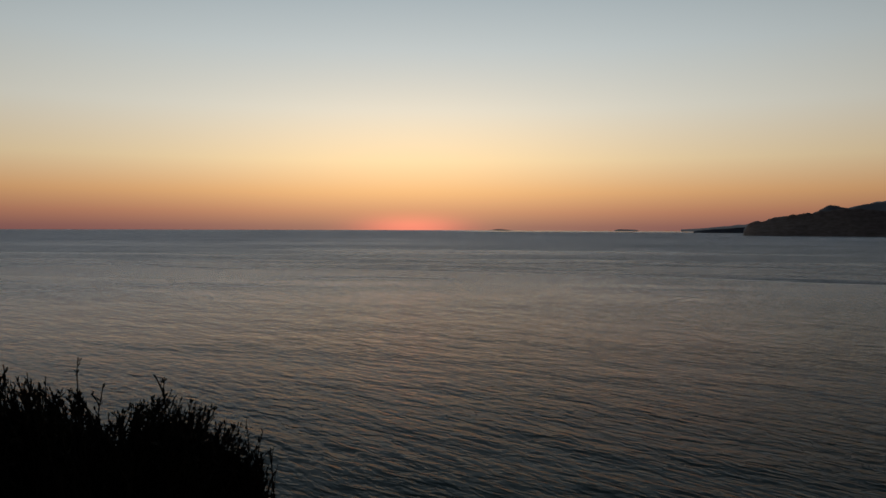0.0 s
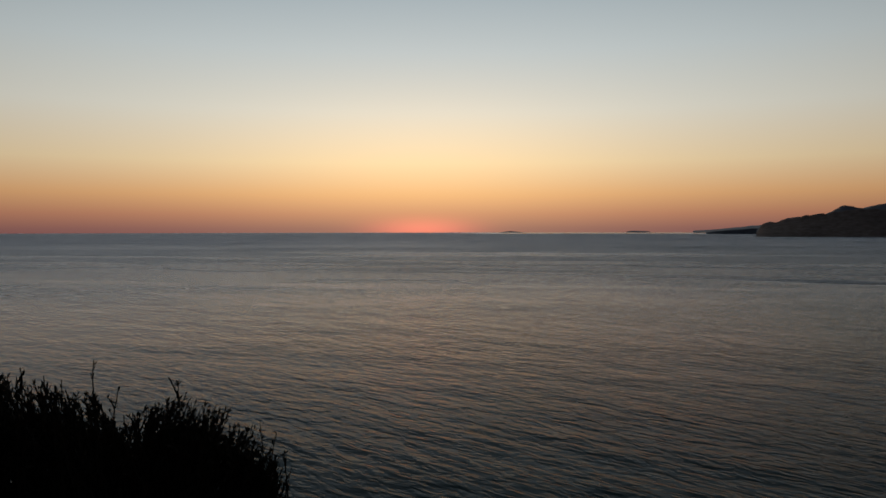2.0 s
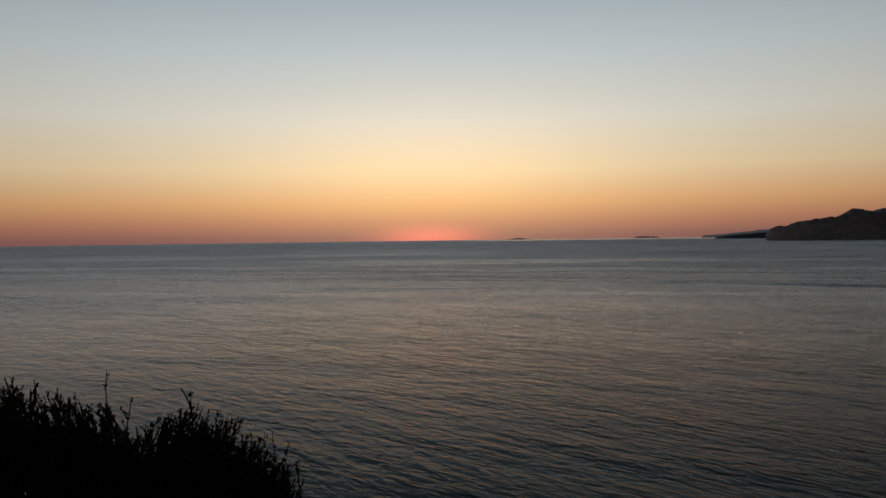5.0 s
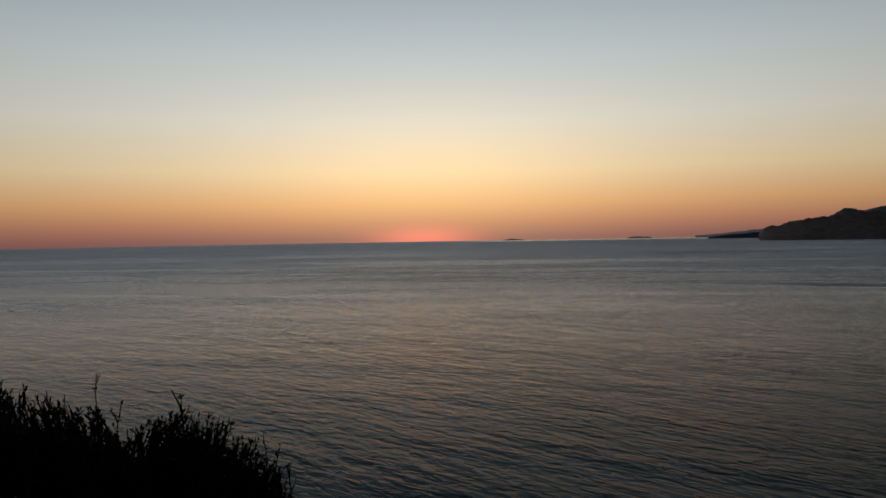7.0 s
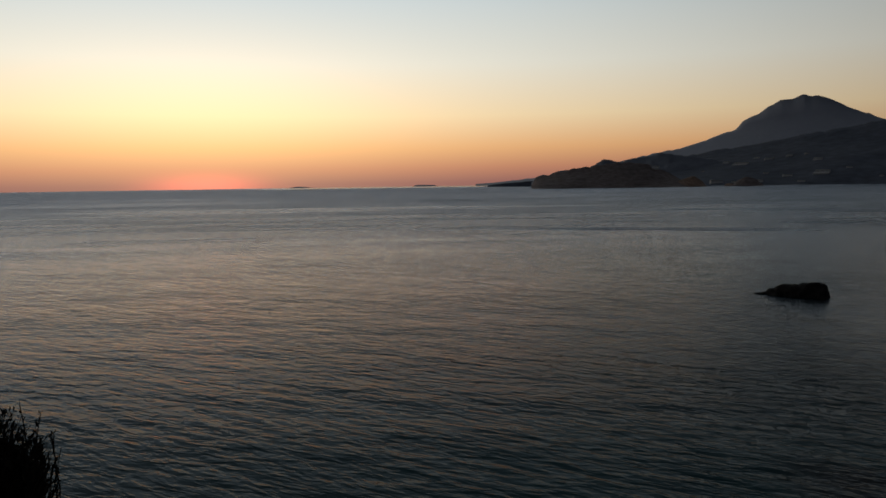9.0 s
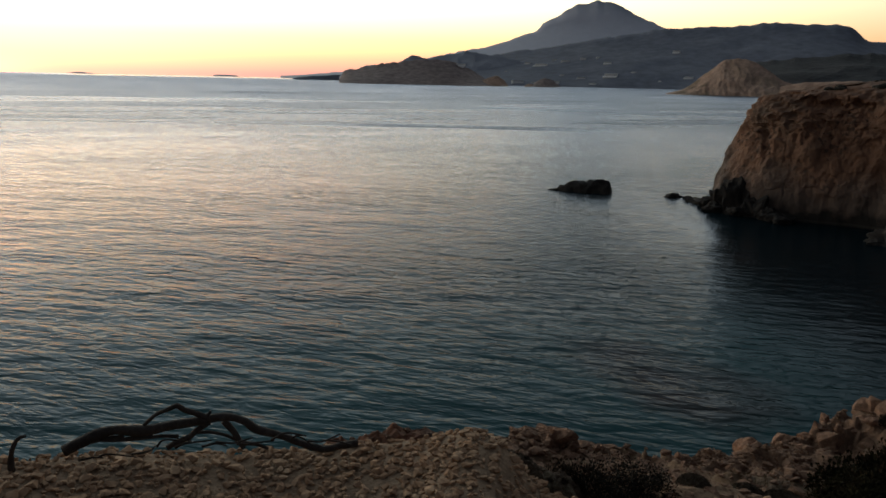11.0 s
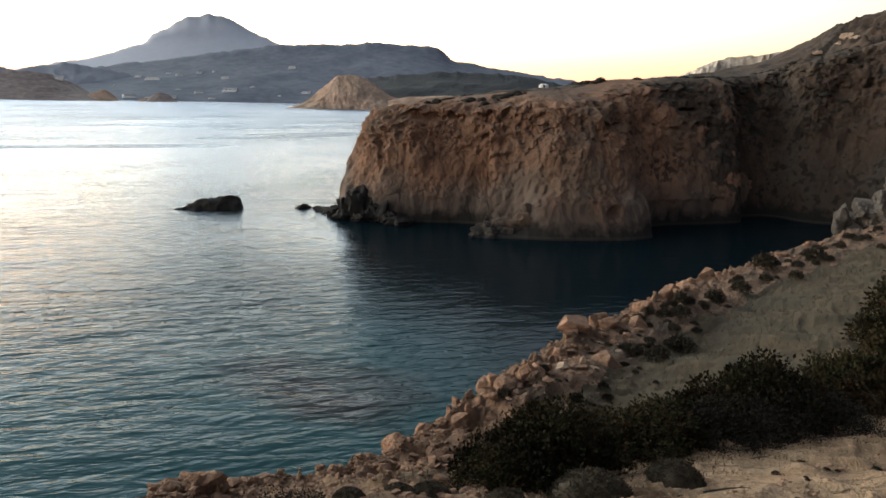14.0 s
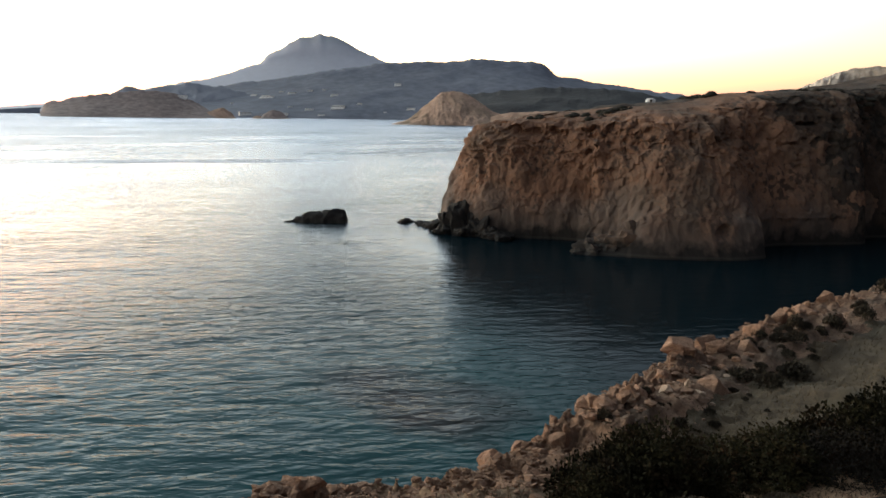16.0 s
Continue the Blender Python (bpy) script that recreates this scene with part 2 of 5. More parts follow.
    nt.links.new(math_node(nt, "DIVIDE", r, 5000.0, True), lane.inputs[0])
    h = math_node(nt, "ADD", math_node(nt, "MULTIPLY", chop, 0.55), math_node(nt, "MULTIPLY", swell, 0.9))
    h = math_node(nt, "ADD", h, math_node(nt, "MULTIPLY", cross, 0.44))
    h = math_node(nt, "ADD", h, math_node(nt, "MULTIPLY", ripple, 0.11))
    h = math_node(nt, "MULTIPLY", h, math_node(nt, "MULTIPLY", cr.outputs[0], lane.outputs[0]))
    # a calm bright strip far out, under the cape
    slick = math_node(nt, "MULTIPLY", math_node(nt, "DIVIDE", math_node(nt, "SUBTRACT", r, 3000.0), 300.0, True), math_node(nt, "MULTIPLY", math_node(nt, "SUBTRACT", math_node(nt, "DIVIDE", geo.outputs[0], r), -0.02), 9.0, True))
    h = math_node(nt, "MULTIPLY", h, math_node(nt, "SUBTRACT", 1.0, math_node(nt, "MULTIPLY", slick, 0.85)))
    # sheltered water in the cove, with the headland's shade put into its colour
    cove = math_node(nt, "DIVIDE", math_node(nt, "SUBTRACT", math_node(nt, "SUBTRACT", geo.outputs[0], math_node(nt, "MULTIPLY", geo.outputs[1], 0.6)), 17.0), 13.0, True)
    cove = math_node(nt, "MULTIPLY", cove, math_node(nt, "DIVIDE", math_node(nt, "SUBTRACT", 112.0, r), 30.0, True))
    h = math_node(nt, "MULTIPLY", h, math_node(nt, "SUBTRACT", 1.0, math_node(nt, "MULTIPLY", cove, 0.7)))
    bn = nt.nodes.new("ShaderNodeBump")
    bn.inputs["Strength"].default_value, bn.inputs["Distance"].default_value = 1.0, 0.75
    nt.links.new(h, bn.inputs["Height"])
    shoal = ramp_node(nt, [(0.40, (0.004, 0.034, 0.041)), (0.58, (0.009, 0.058, 0.066))])
    nt.links.new(nz(0.03, (1, 1, 1), 0, 4.0), shoal.inputs[0])
    # green shallows towards the shore, deep blue-grey farther out
    far = math_node(nt, "POWER", math_node(nt, "DIVIDE", math_node(nt, "SUBTRACT", r, 34.0), 48.0, True), 1.0)
    far = math_node(nt, "MAXIMUM", far, cove)
    # a bed of brown weed under the water off the rim
    wx = math_node(nt, "DIVIDE", math_node(nt, "SUBTRACT", geo.outputs[0], 28.5), 4.6)
    wy = math_node(nt, "DIVIDE", math_node(nt, "SUBTRACT", geo.outputs[1], 24.5), 8.5)
    wd = math_node(nt, "ADD", math_node(nt, "ADD", math_node(nt, "MULTIPLY", wx, wx), math_node(nt, "MULTIPLY", wy, wy)), math_node(nt, "MULTIPLY", nz(0.16, (1, 1, 1), 0, 4.0), 2.4))
    weed = math_node(nt, "SUBTRACT", 2.1, wd, True)
    bed = mix_node(nt, math_node(nt, "MULTIPLY", weed, 0.95), shoal.outputs[0], (0.020, 0.008, 0.006))
    col = mix_node(nt, far, bed, (0.0015, 0.010, 0.0145))
    # waves too small to see one by one roughen the far water
    fine = ramp_node(nt, [(0.0, (.09,) * 3), (0.012, (.13,) * 3), (0.022, (.18,) * 3), (0.04, (.25,) * 3), (0.12, (.33,) * 3), (0.3, (.39,) * 3), (1.0, (.40,) * 3)])
    nt.links.new(math_node(nt, "DIVIDE", r, 5000.0, True), fine.inputs[0])
    gray = nt.nodes.new("ShaderNodeRGBToBW")
    nt.links.new(fine.outputs[0], gray.inputs[0])
    rough = math_node(nt, "MULTIPLY", gray.outputs[0], math_node(nt, "ADD", 0.60, math_node(nt, "MULTIPLY", streak.outputs[0], 0.40)))
    rough = math_node(nt, "ADD", rough, math_node(nt, "MULTIPLY", tide, 0.30), True)
    rough = math_node(nt, "SUBTRACT", rough, math_node(nt, "MULTIPLY", slick, 0.26), True)
    # a dark diffuse body under a bluish sheen, its brightness painted in by distance
    nt.nodes.remove(b)
    body = nt.nodes.new("ShaderNodeBsdfDiffuse")
    nt.links.new(col, body.inputs["Color"])
    sheen = nt.nodes.new("ShaderNodeBsdfGlossy")
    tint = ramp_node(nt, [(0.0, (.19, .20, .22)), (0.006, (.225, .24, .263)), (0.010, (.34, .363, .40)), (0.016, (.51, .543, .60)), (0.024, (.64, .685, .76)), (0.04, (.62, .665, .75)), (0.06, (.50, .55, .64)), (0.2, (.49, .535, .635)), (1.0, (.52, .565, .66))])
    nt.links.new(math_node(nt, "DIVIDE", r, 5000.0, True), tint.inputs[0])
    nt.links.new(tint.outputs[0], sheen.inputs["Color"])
    nt.links.new(rough, sheen.inputs["Roughness"])
    fres = nt.nodes.new("ShaderNodeFresnel")
    fres.inputs["IOR"].default_value = 1.33
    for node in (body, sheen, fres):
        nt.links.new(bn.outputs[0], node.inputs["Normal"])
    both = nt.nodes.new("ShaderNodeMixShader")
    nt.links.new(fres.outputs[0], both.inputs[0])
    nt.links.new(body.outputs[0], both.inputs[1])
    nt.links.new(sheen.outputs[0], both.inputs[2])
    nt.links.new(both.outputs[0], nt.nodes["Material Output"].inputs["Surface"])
    return m


MAT = {
    "sea": sea_material(),
    "soil": material("dry_soil", (0.306, 0.194, 0.114), (0.476, 0.323, 0.204), 1.1, 0.95, 0.8, 18, dirt=(0.184, 0.114, 0.068), bump_dist=0.10),
    "red_soil": material("red_soil", (0.0902, 0.0323, 0.0152), (0.171, 0.0646, 0.0323), 1.4, 0.95, 0.5, 22, dirt=(0.076, 0.0475, 0.0333), bump_dist=0.04),
    "grey_rock": material("grey_rock", (.095, .080, .068), (.20, .172, .148), 0.5, 0.95, 0.8, 4, bump_dist=0.3),
    "litter": material("stony_dry_soil", (0.054, 0.0375, 0.021), (0.084, 0.0595, 0.0335), 0.9, 0.95, 0.6, 16, dirt=(0.054, 0.043, 0.025), bump_dist=0.08),
    "stony": material("stony_brown_earth", (0.128, 0.0788, 0.0465), (0.24, 0.154, 0.0938), 1.3, 0.95, 0.6, 12, dirt=(0.0975, 0.066, 0.0413), bump_dist=0.07),
    "dark_earth": material("dark_earth", (0.044, 0.0288, 0.0192), (0.096, 0.064, 0.0416), 4.5, 0.95, 1.0, 34, dirt=(0.068, 0.0544, 0.0336), bump_dist=0.05),
    "rim_rock": material("rim_rock", (0.125, 0.071, 0.0445), (0.245, 0.147, 0.094), 1.1, 0.95, 0.8, 9, dirt=(0.09, 0.06, 0.0413), bump_dist=0.12),
    "grass": material("dry_grass", (0.0925, 0.0666, 0.0407), (0.144, 0.105, 0.0651), 0.6, 0.95, 0.0, 12),
    "gravel": material("gravel", (0.168, 0.108, 0.0665), (0.308, 0.217, 0.14), 9, 0.9, 0.5, 60, bump_dist=0.02),
    "cliff": material("cliff_rock", (0.132, 0.0690, 0.0425), (0.226, 0.1215, 0.0745), 0.22, 0.95, 0.30, 2.2, dirt=(0.11, 0.0757, 0.0546), bump_dist=0.25, stretch=(1, 1, 0.5), grain=0.5),
    "grey_cliff": material("grey_lower_beds", (.068, .048, .037), (.162, .114, .087), 0.25, 0.95, 0.22, 2.6, dirt=(.12, .075, .05), bump_dist=0.3, stretch=(1, 1, 0.4)),
    "shaded_cliff": material("shaded_cliff_rock", (.034, .022, .0165), (.075, .049, .034), 0.30, 0.95, 0.45, 2.2, dirt=(.055, .043, .034), bump_dist=0.3, stretch=(1, 1, 0.5), grain=0.6),
    "rock": material("edge_rock", (0.19, 0.104, 0.064), (0.38, 0.224, 0.145), 2.2, 0.9, 0.7, 14, bump_dist=0.06, per_object=0.35),
    "black_rock": material("wet_black_rock", (.008, .0075, .0075), (.026, .022, .019), 0.9, 0.9, 0.7, 8, bump_dist=0.1),
    "tan_rock": material("pale_tan_rock", (.43, .285, .205), (.60, .425, .32), 0.02, 0.95, 0.6, 0.2, dirt=(.26, .20, .14), bump_dist=3.0),
    "white_rock": material("white_tuff", (.50, .43, .36), (.72, .64, .56), 0.1, 0.95, 0.6, 0.9, dirt=(.22, .17, .12), bump_dist=0.6),
    # the haze of distance is put into the next five base colours
    "hazy_hill": material("hazy_scrub_hill", (.118, .135, .178), (.160, .176, .22), 0.009, 1.0, 0.05, 0.035, bump_dist=9.0, grain=0.6),
    "hazy_ridge": material("hazy_pale_ridge", (.29, .312, .365), (.345, .367, .415), 0.006, 1.0, 0.0, 0.04, grain=0.25),
    "hazy_peak": material("hazy_mountain", (.63, .66, .74), (.68, .71, .78), 0.004, 1.0, 0.0, 0.03, bump_dist=15.0, grain=0.10),
    "hazy_brown": material("hazy_brown_hill", (.24, .19, .176), (.31, .25, .232), 0.01, 1.0, 0.2, 0.08, bump_dist=6.0),
    "hazy_dark": material("hazy_dark_scrub", (.023, .025, .030), (.039, .041, .045), 0.012, 1.0, 0.5, 0.09, bump_dist=5.0),
    "bark": material("dead_wood", (.02, .017, .015), (.07, .058, .05), 8, 0.85, 0.7, 60, bump_dist=0.01, stretch=(1, 1, 0.4)),
    "twig": material("dark_twig", (.014, .013, .010), (.035, .030, .022), 20, 0.9, 0.3, 90, bump_dist=0.004),
    "leaf": material("mastic_leaf", (0.0075, 0.0075, 0.004), (0.033, 0.0295, 0.013), 2.2, 0.95, 0.0, 12, spec=0.1, dirt=(0.033, 0.0185, 0.010), per_object=0.4),
    "dead_shrub": material("grey_dead_twigs", (0.014, 0.0118, 0.0096), (0.034, 0.029, 0.024), 2.5, 0.95, 0.0, 14, spec=0.1),
    "cushion": material("thorny_cushion", (0.044, 0.033, 0.0216), (0.082, 0.062, 0.041), 4, 0.95, 0.6, 40, bump_dist=0.03),
    "dry": material("dry_scrub", (.025, .020, .0135), (.060, .046, .030), 2, 0.95, 0.5, 20, bump_dist=0.05),
    "head_scrub": material("dark_headland_scrub", (.012, .011, .008), (.030, .025, .017), 2, 0.95, 0.4, 20, bump_dist=0.05),
    "white_rock_near": material("pale_slab", (0.34, 0.235, 0.165), (0.52, 0.385, 0.285), 1.5, 0.9, 0.6, 12, bump_dist=0.05),
    "pebble": material("pebble", (0.294, 0.167, 0.091), (0.518, 0.35, 0.22), 5.0, 0.9, 0.4, 70, bump_dist=0.006, per_object=0.15),
    "wall": material("whitewash", (.74, .72, .69), (.84, .82, .79), 0.2, 0.9, 0.0, 1.0),
}


crack_shade(MAT["soil"], (.085, .052, .032))
dark_specks(MAT["cliff"], (.066, .040, .028), 1.5, .60, .70)
dark_specks(MAT["shaded_cliff"], (.022, .017, .013), 0.9, .58, .66)
dark_specks(MAT["tan_rock"], (.20, .145, .10), 0.035, .60, .68)
# real beds and wet line, darkened further for the shade near the water
lower_beds(MAT["cliff"], (.075, .056, .046), (.140, .102, .081), 4.6, 1.8)
wet_foot(MAT["cliff"], (.020, .017, .015), 1.7)
wet_foot(MAT["shaded_cliff"], (.012, .010, .009), 1.7)
wet_foot(MAT["grey_cliff"], (.022, .019, .017), 1.3)
wet_foot(MAT["shaded_cliff"], (.015, .013, .012), 1.3)


# ---- building helpers ----
def hash3(ix, iy, iz, seed):
    h = (ix.astype(np.int64) * 374761393 + iy.astype(np.int64) * 668265263 + iz.astype(np.int64) * 1274126177 + seed * 974711) & 0xFFFFFFFF
    h = ((h ^ (h >> 13)) * 1103515245) & 0xFFFFFFFF
    h = ((h ^ (h >> 16)) * 2654435761) & 0xFFFFFFFF
    return ((h ^ (h >> 15)) & 0xFFFFFF) / 0xFFFFFF * 2 - 1


def vnoise(p, seed=0):
    i = np.floor(p).astype(np.int64)
    f = p - i
    f = f * f * f * (f * (f * 6 - 15) + 10)
    out = 0
    for dx in (0, 1):
        for dy in (0, 1):
            for dz in (0, 1):
                w = (f[..., 0] if dx else 1 - f[..., 0]) * (f[..., 1] if dy else 1 - f[..., 1]) * (f[..., 2] if dz else 1 - f[..., 2])
                out = out + w * hash3(i[..., 0] + dx, i[..., 1] + dy, i[..., 2] + dz, seed)
    return out


def fbm(p, octaves=4, seed=0, gain=0.5, ridge=False):
    total, amp, q = 0, 1.0, np.asarray(p, float)
    for k in range(octaves):
        n = vnoise(q, seed + k)
        total = total + amp * ((1 - 2 * np.abs(n)) if ridge else n)
        amp, q = amp * gain, q * 2.03 + 11.7
    return total


def xyz(x, y, z):
    return np.stack(np.broadcast_arrays(np.asarray(x, float), np.asarray(y, float), np.asarray(z, float)), -1)


def grid_mesh(name, v, smooth=True, keep=None, wrap=False):
    """A sheet of quads over an array of points (rows, columns, 3); keep: which quads stay."""
    nu, nv = v.shape[:2]
    a = np.arange(nu * nv).reshape(nu, nv)
    if wrap:
        a = np.concatenate([a, a[:1]], 0)
    q = np.stack([a[:-1, :-1], a[1:, :-1], a[1:, 1:], a[:-1, 1:]], -1).reshape(-1, 4)
    v = v.reshape(-1, 3)
    if keep is not None:
        used, q = np.unique(q[keep.reshape(-1)], return_inverse=True)
        v, q = v[used], q.reshape(-1, 4)
    me = bpy.data.meshes.new(name)
    me.vertices.add(len(v))
    me.vertices.foreach_set("co", v.reshape(-1).astype(np.float32))
    me.loops.add(q.size)
    me.loops.foreach_set("vertex_index", q.reshape(-1).astype(np.int32))
    me.polygons.add(len(q))
    me.polygons.foreach_set("loop_start", np.arange(0, q.size, 4, dtype=np.int32))
    me.update(calc_edges=True)
    me.validate()
    if smooth:
        me.polygons.foreach_set("use_smooth", np.ones(len(me.polygons), bool))
    return me


def soup_mesh(name, verts, faces, smooth=False):
    me = bpy.data.meshes.new(name)
    me.from_pydata(verts, [], faces)
    me.update()
    if smooth:
        me.polygons.foreach_set("use_smooth", np.ones(len(me.polygons), bool))
    return me


def put(name, me, mat, parent=None, label="", category="", group="", kind="", m=None):
    ob = new(name, me)
    if mat is not None and not me.materials:
        me.materials.append(MAT[mat])
    if parent is not None:
        ob.parent = parent
    if m is not None:
        ob.matrix_basis = m
    return tagged(ob, label, category, group, kind)


def bearing(az, d):
    """The place d metres from the eye at az degrees to the left of straight out."""
    return -math.sin(radians(az)) * d, math.cos(radians(az)) * d


def spline(pts, n):
    """n points along a smooth line through pts."""
    p = np.array(pts, float)
    p = np.concatenate([[2 * p[0] - p[1]], p, [2 * p[-1] - p[-2]]])
    seg = len(p) - 3
    t = np.linspace(0, seg, n)
    i = np.minimum(t.astype(int), seg - 1)
    f = (t - i)[:, None]
    a, b, c, d = p[i], p[i + 1], p[i + 2], p[i + 3]
    return 0.5 * (2 * b + (c - a) * f + (2 * a - 5 * b + 4 * c - d) * f ** 2 + (3 * b - a - 3 * c + d) * f ** 3)


# ---- the sea ----
def build_sea():
    r = np.concatenate([[0.0], np.geomspace(4, 4950, 90)])
    a = np.linspace(0, 2 * math.pi, 241)
    rr, aa = np.meshgrid(r, a, indexing="ij")
    me = grid_mesh("sea", xyz(-np.sin(aa) * rr, np.cos(aa) * rr, 0 * rr), True)
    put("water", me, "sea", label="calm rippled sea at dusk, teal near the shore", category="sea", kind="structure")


build_sea()


# ---- the near shore: lip of gravel, slope and the rim over the cove ----
RIM_X = [-60, -20, -4, 0.0, 1.0, 2.0, 3.4, 5.0, 6.5, 8.3, 12.7, 18.5, 27, 35, 48, 62, 85, 120]
RIM_Y = [2, 3.4, 3.3, 3.4, 4.2, 5.2, 5.6, 6.6, 7.2, 7.3, 7.2, 7.8, 7.8, 7.6, 5.6, 3.0, -4.5, -14]
FALL_X = [-60, -20, 0, 5, 9, 12, 18, 35, 62, 85, 120]
FALL_Z = [16, 14.0, 13.2, 11.6, 10.5, 9.6, 8.9, 7.65, 6.3, 5.0, 4.0]
CREST_X = [4.5, 6.5, 8.5, 10.5, 11.3, 12.8, 16, 20, 26, 30, 36, 45, 60]
CREST_Z = [0, -.2, -.28, -.36, -.2, .22, .22, .28, .45, .15, .22, .12, 0]
LIP_X = [-3, -.6, 0, .25, 1.0, 1.42, 1.62, 1.72, 1.84, 1.95, 2.1, 2.35, 2.6, 2.83]
LIP_Z = [13.9, 13.75, 13.61, 13.57, 13.47, 13.47, 13.53, 13.49, 13.33, 13.26, 13.26, 13.32, 13.43, 13.58]



def blocks(x, y, size, seed, gap=.5):
    """Height of broken, tilted blocks, 0 to 1, with cracks between them."""
    u, v = x / size, y / size
    iu, iv = np.floor(u), np.floor(v)
    best, second, height = np.full(np.shape(u), 9.0), np.full(np.shape(u), 9.0), np.zeros(np.shape(u))
    for du in (-1, 0, 1):
        for dv in (-1, 0, 1):
            cu, cv = iu + du, iv + dv
            zero = np.zeros_like(cu)
            pu = cu + .5 + .45 * hash3(cu, cv, zero, seed)
            pv = cv + .5 + .45 * hash3(cu, cv, zero, seed + 1)
            d = np.hypot(u - pu, v - pv)
            tall = .5 + .5 * hash3(cu, cv, zero, seed + 2) + .5 * hash3(cu, cv, zero, seed + 3) * (u - pu) + .5 * hash3(cu, cv, zero, seed + 4) * (v - pv)
            near = d < best
            second = np.where(near, best, np.minimum(second, d))
            height = np.where(near, tall, height)
            best = np.where(near, d, best)
    return height - gap * np.clip(1 - (second - best) / .12, 0, 1)


def ground_z(x, y, detail=True):
    x, y = np.asarray(x, float), np.asarray(y, float)
    z = np.interp(x, FALL_X, FALL_Z) - 0.14 * np.maximum(y, -60)
    r = np.hypot(x, y)
    # gravel lip on which one stands
    edge = 2.9 + 0.16 * vnoise(xyz(x * 1.3, y * 1.3, 3.0), 5)
    lip = np.interp(x * 2.9 / np.maximum(r, 1.5), LIP_X, LIP_Z) + 0.012 * vnoise(xyz(x * 1.9, y * 1.9, 0), 6) - 0.9 * np.maximum(r - edge, 0)
    z = np.maximum(z, lip)
    over = y - np.interp(x, RIM_X, RIM_Y) - 0.35 * fbm(xyz(x * 0.35, y * 0.35, 1), 3, 21)
    z = z - np.where(over > 0, 1.5 * over + 0.04 * over ** 2, 0)
    # the broken rock of the rim stands up out of the slope
    crag = np.clip((over + 1.5 + .03 * x) / 1.1, 0, 1) * np.clip((1.8 - over) / 1.2, 0, 1) * np.clip((x - 11.2) / 1.6, 0, 1) * np.clip((48 - x) / 20, 0, 1)
    crag = crag * np.clip(.75 + .9 * fbm(xyz(x * .28, y * .4, 2), 3, 61), .15, 1.4)
    edge_band = np.clip((over + 2.2 + .03 * x) / 1.5, 0, 1)
    z = z + edge_band * np.interp(x, CREST_X, CREST_Z)
    if detail:
        z = z + crag * (.34 * blocks(x, y, 1.1, 610) + .22 * blocks(x + .6 * z, y, .48, 640) + .09 * blocks(x, y + z, .22, 670))
    else:
        z = z + crag * .2
    if detail:
        z = z + 0.12 * fbm(xyz(x * 0.5, y * 0.5, 0), 3, 31) * np.clip((r - 3) / 3, 0, 1)
        z = z + 0.030 * fbm(xyz(x * .8 + y * .5, y * 2.4 - x * .3, 0), 4, 57, ridge=True) * np.clip((r - 4) / 2, 0, 1)
        # broken little ledges where the sand has slipped
        u = (x - .28 * y + .5 * fbm(xyz(x * .7, y * .7, 0), 3, 91)) / .45
        ledge = (u - np.floor(u)) * np.clip(fbm(xyz(x * 1.1, y * .55, 4), 3, 95) * 4 + .15, 0, 1)
        z = z - .105 * ledge * np.clip((r - 4.2) / 1.0, 0, 1) * np.clip((16 - r) / 4, 0, 1) * np.clip(x - 3, 0, 1)
        z = z + 0.035 * fbm(xyz(x * 3.1, y * 3.1, 0), 3, 41) * np.clip((r - 2.6) / 1.5, .25, 1)
        z = z + np.where((over > -3) & (over < 6), 0.2 * (fbm(xyz(x * 1.3, y * 1.3, z * 1.3), 4, 51, ridge=True) - 0.5) * np.clip(1 - np.abs(over) / 4, 0, 1), 0) * np.clip((r - 6) / 5, 0, 1)
    return np.maximum(z, -3.0)


def graded(lo, hi, fine_lo, fine_hi, step, grow=1.05):
    mid = list(np.arange(fine_lo, fine_hi, step))
    up, s = [mid[-1]], step
    while up[-1] < hi:
        s *= grow
        up.append(up[-1] + s)
    dn, s = [mid[0]], step
    while dn[-1] > lo:
        s *= grow
        dn.append(dn[-1] - s)
    return np.array(dn[:0:-1] + mid + up[1:])


# where the shrubs stand: bearing and elevation of the foot, width, height
BAND = [(-63.8, -28.7, .7, .62), (-66.0, -28.2, .95, .85), (-68.6, -27.5, 1.15, 1.0), (-70.8, -26.8, 1.1, 1.0), (-73.5, -25.9, 1.15, .95), (-76.2, -25.0, 1.15, .85), (-78.8, -24.0, 1.2, .95),
        (-81.5, -22.9, 1.3, 1.2), (-84.3, -22.0, 1.35, 1.2), (-87.0, -21.0, 1.4, 1.25), (-89.8, -19.6, 1.3, 1.3), (-92.4, -18.2, 1.5, 1.6), (-95.5, -17.4, 1.9, 1.8), (-92.4, -15.2, 1.7, 1.7), (-94.0, -13.8, 2.2, 2.0),
        (-97.5, -13.8, 2.5, 2.2), (-93.6, -12.9, 2.2, 2.2), (-65.0, -27.4, .75, .7), (-67.4, -29.0, .6, .5)]


def meet(az, el, far=140.0, eye=(0.38, 0.2)):
    """Where the line of sight from a standpoint meets the slope beyond the lip."""
    d = np.geomspace(4.6, far, 1600)
    ux, uy = bearing(az, 1.0)
    z = EYE + d * math.tan(radians(el))
    below = np.nonzero(ground_z(eye[0] + ux * d, eye[1] + uy * d, False) > z)[0]
    k = below[0] if len(below) else len(d) - 1
    return eye[0] + ux * d[k], eye[1] + uy * d[k], float(d[k])


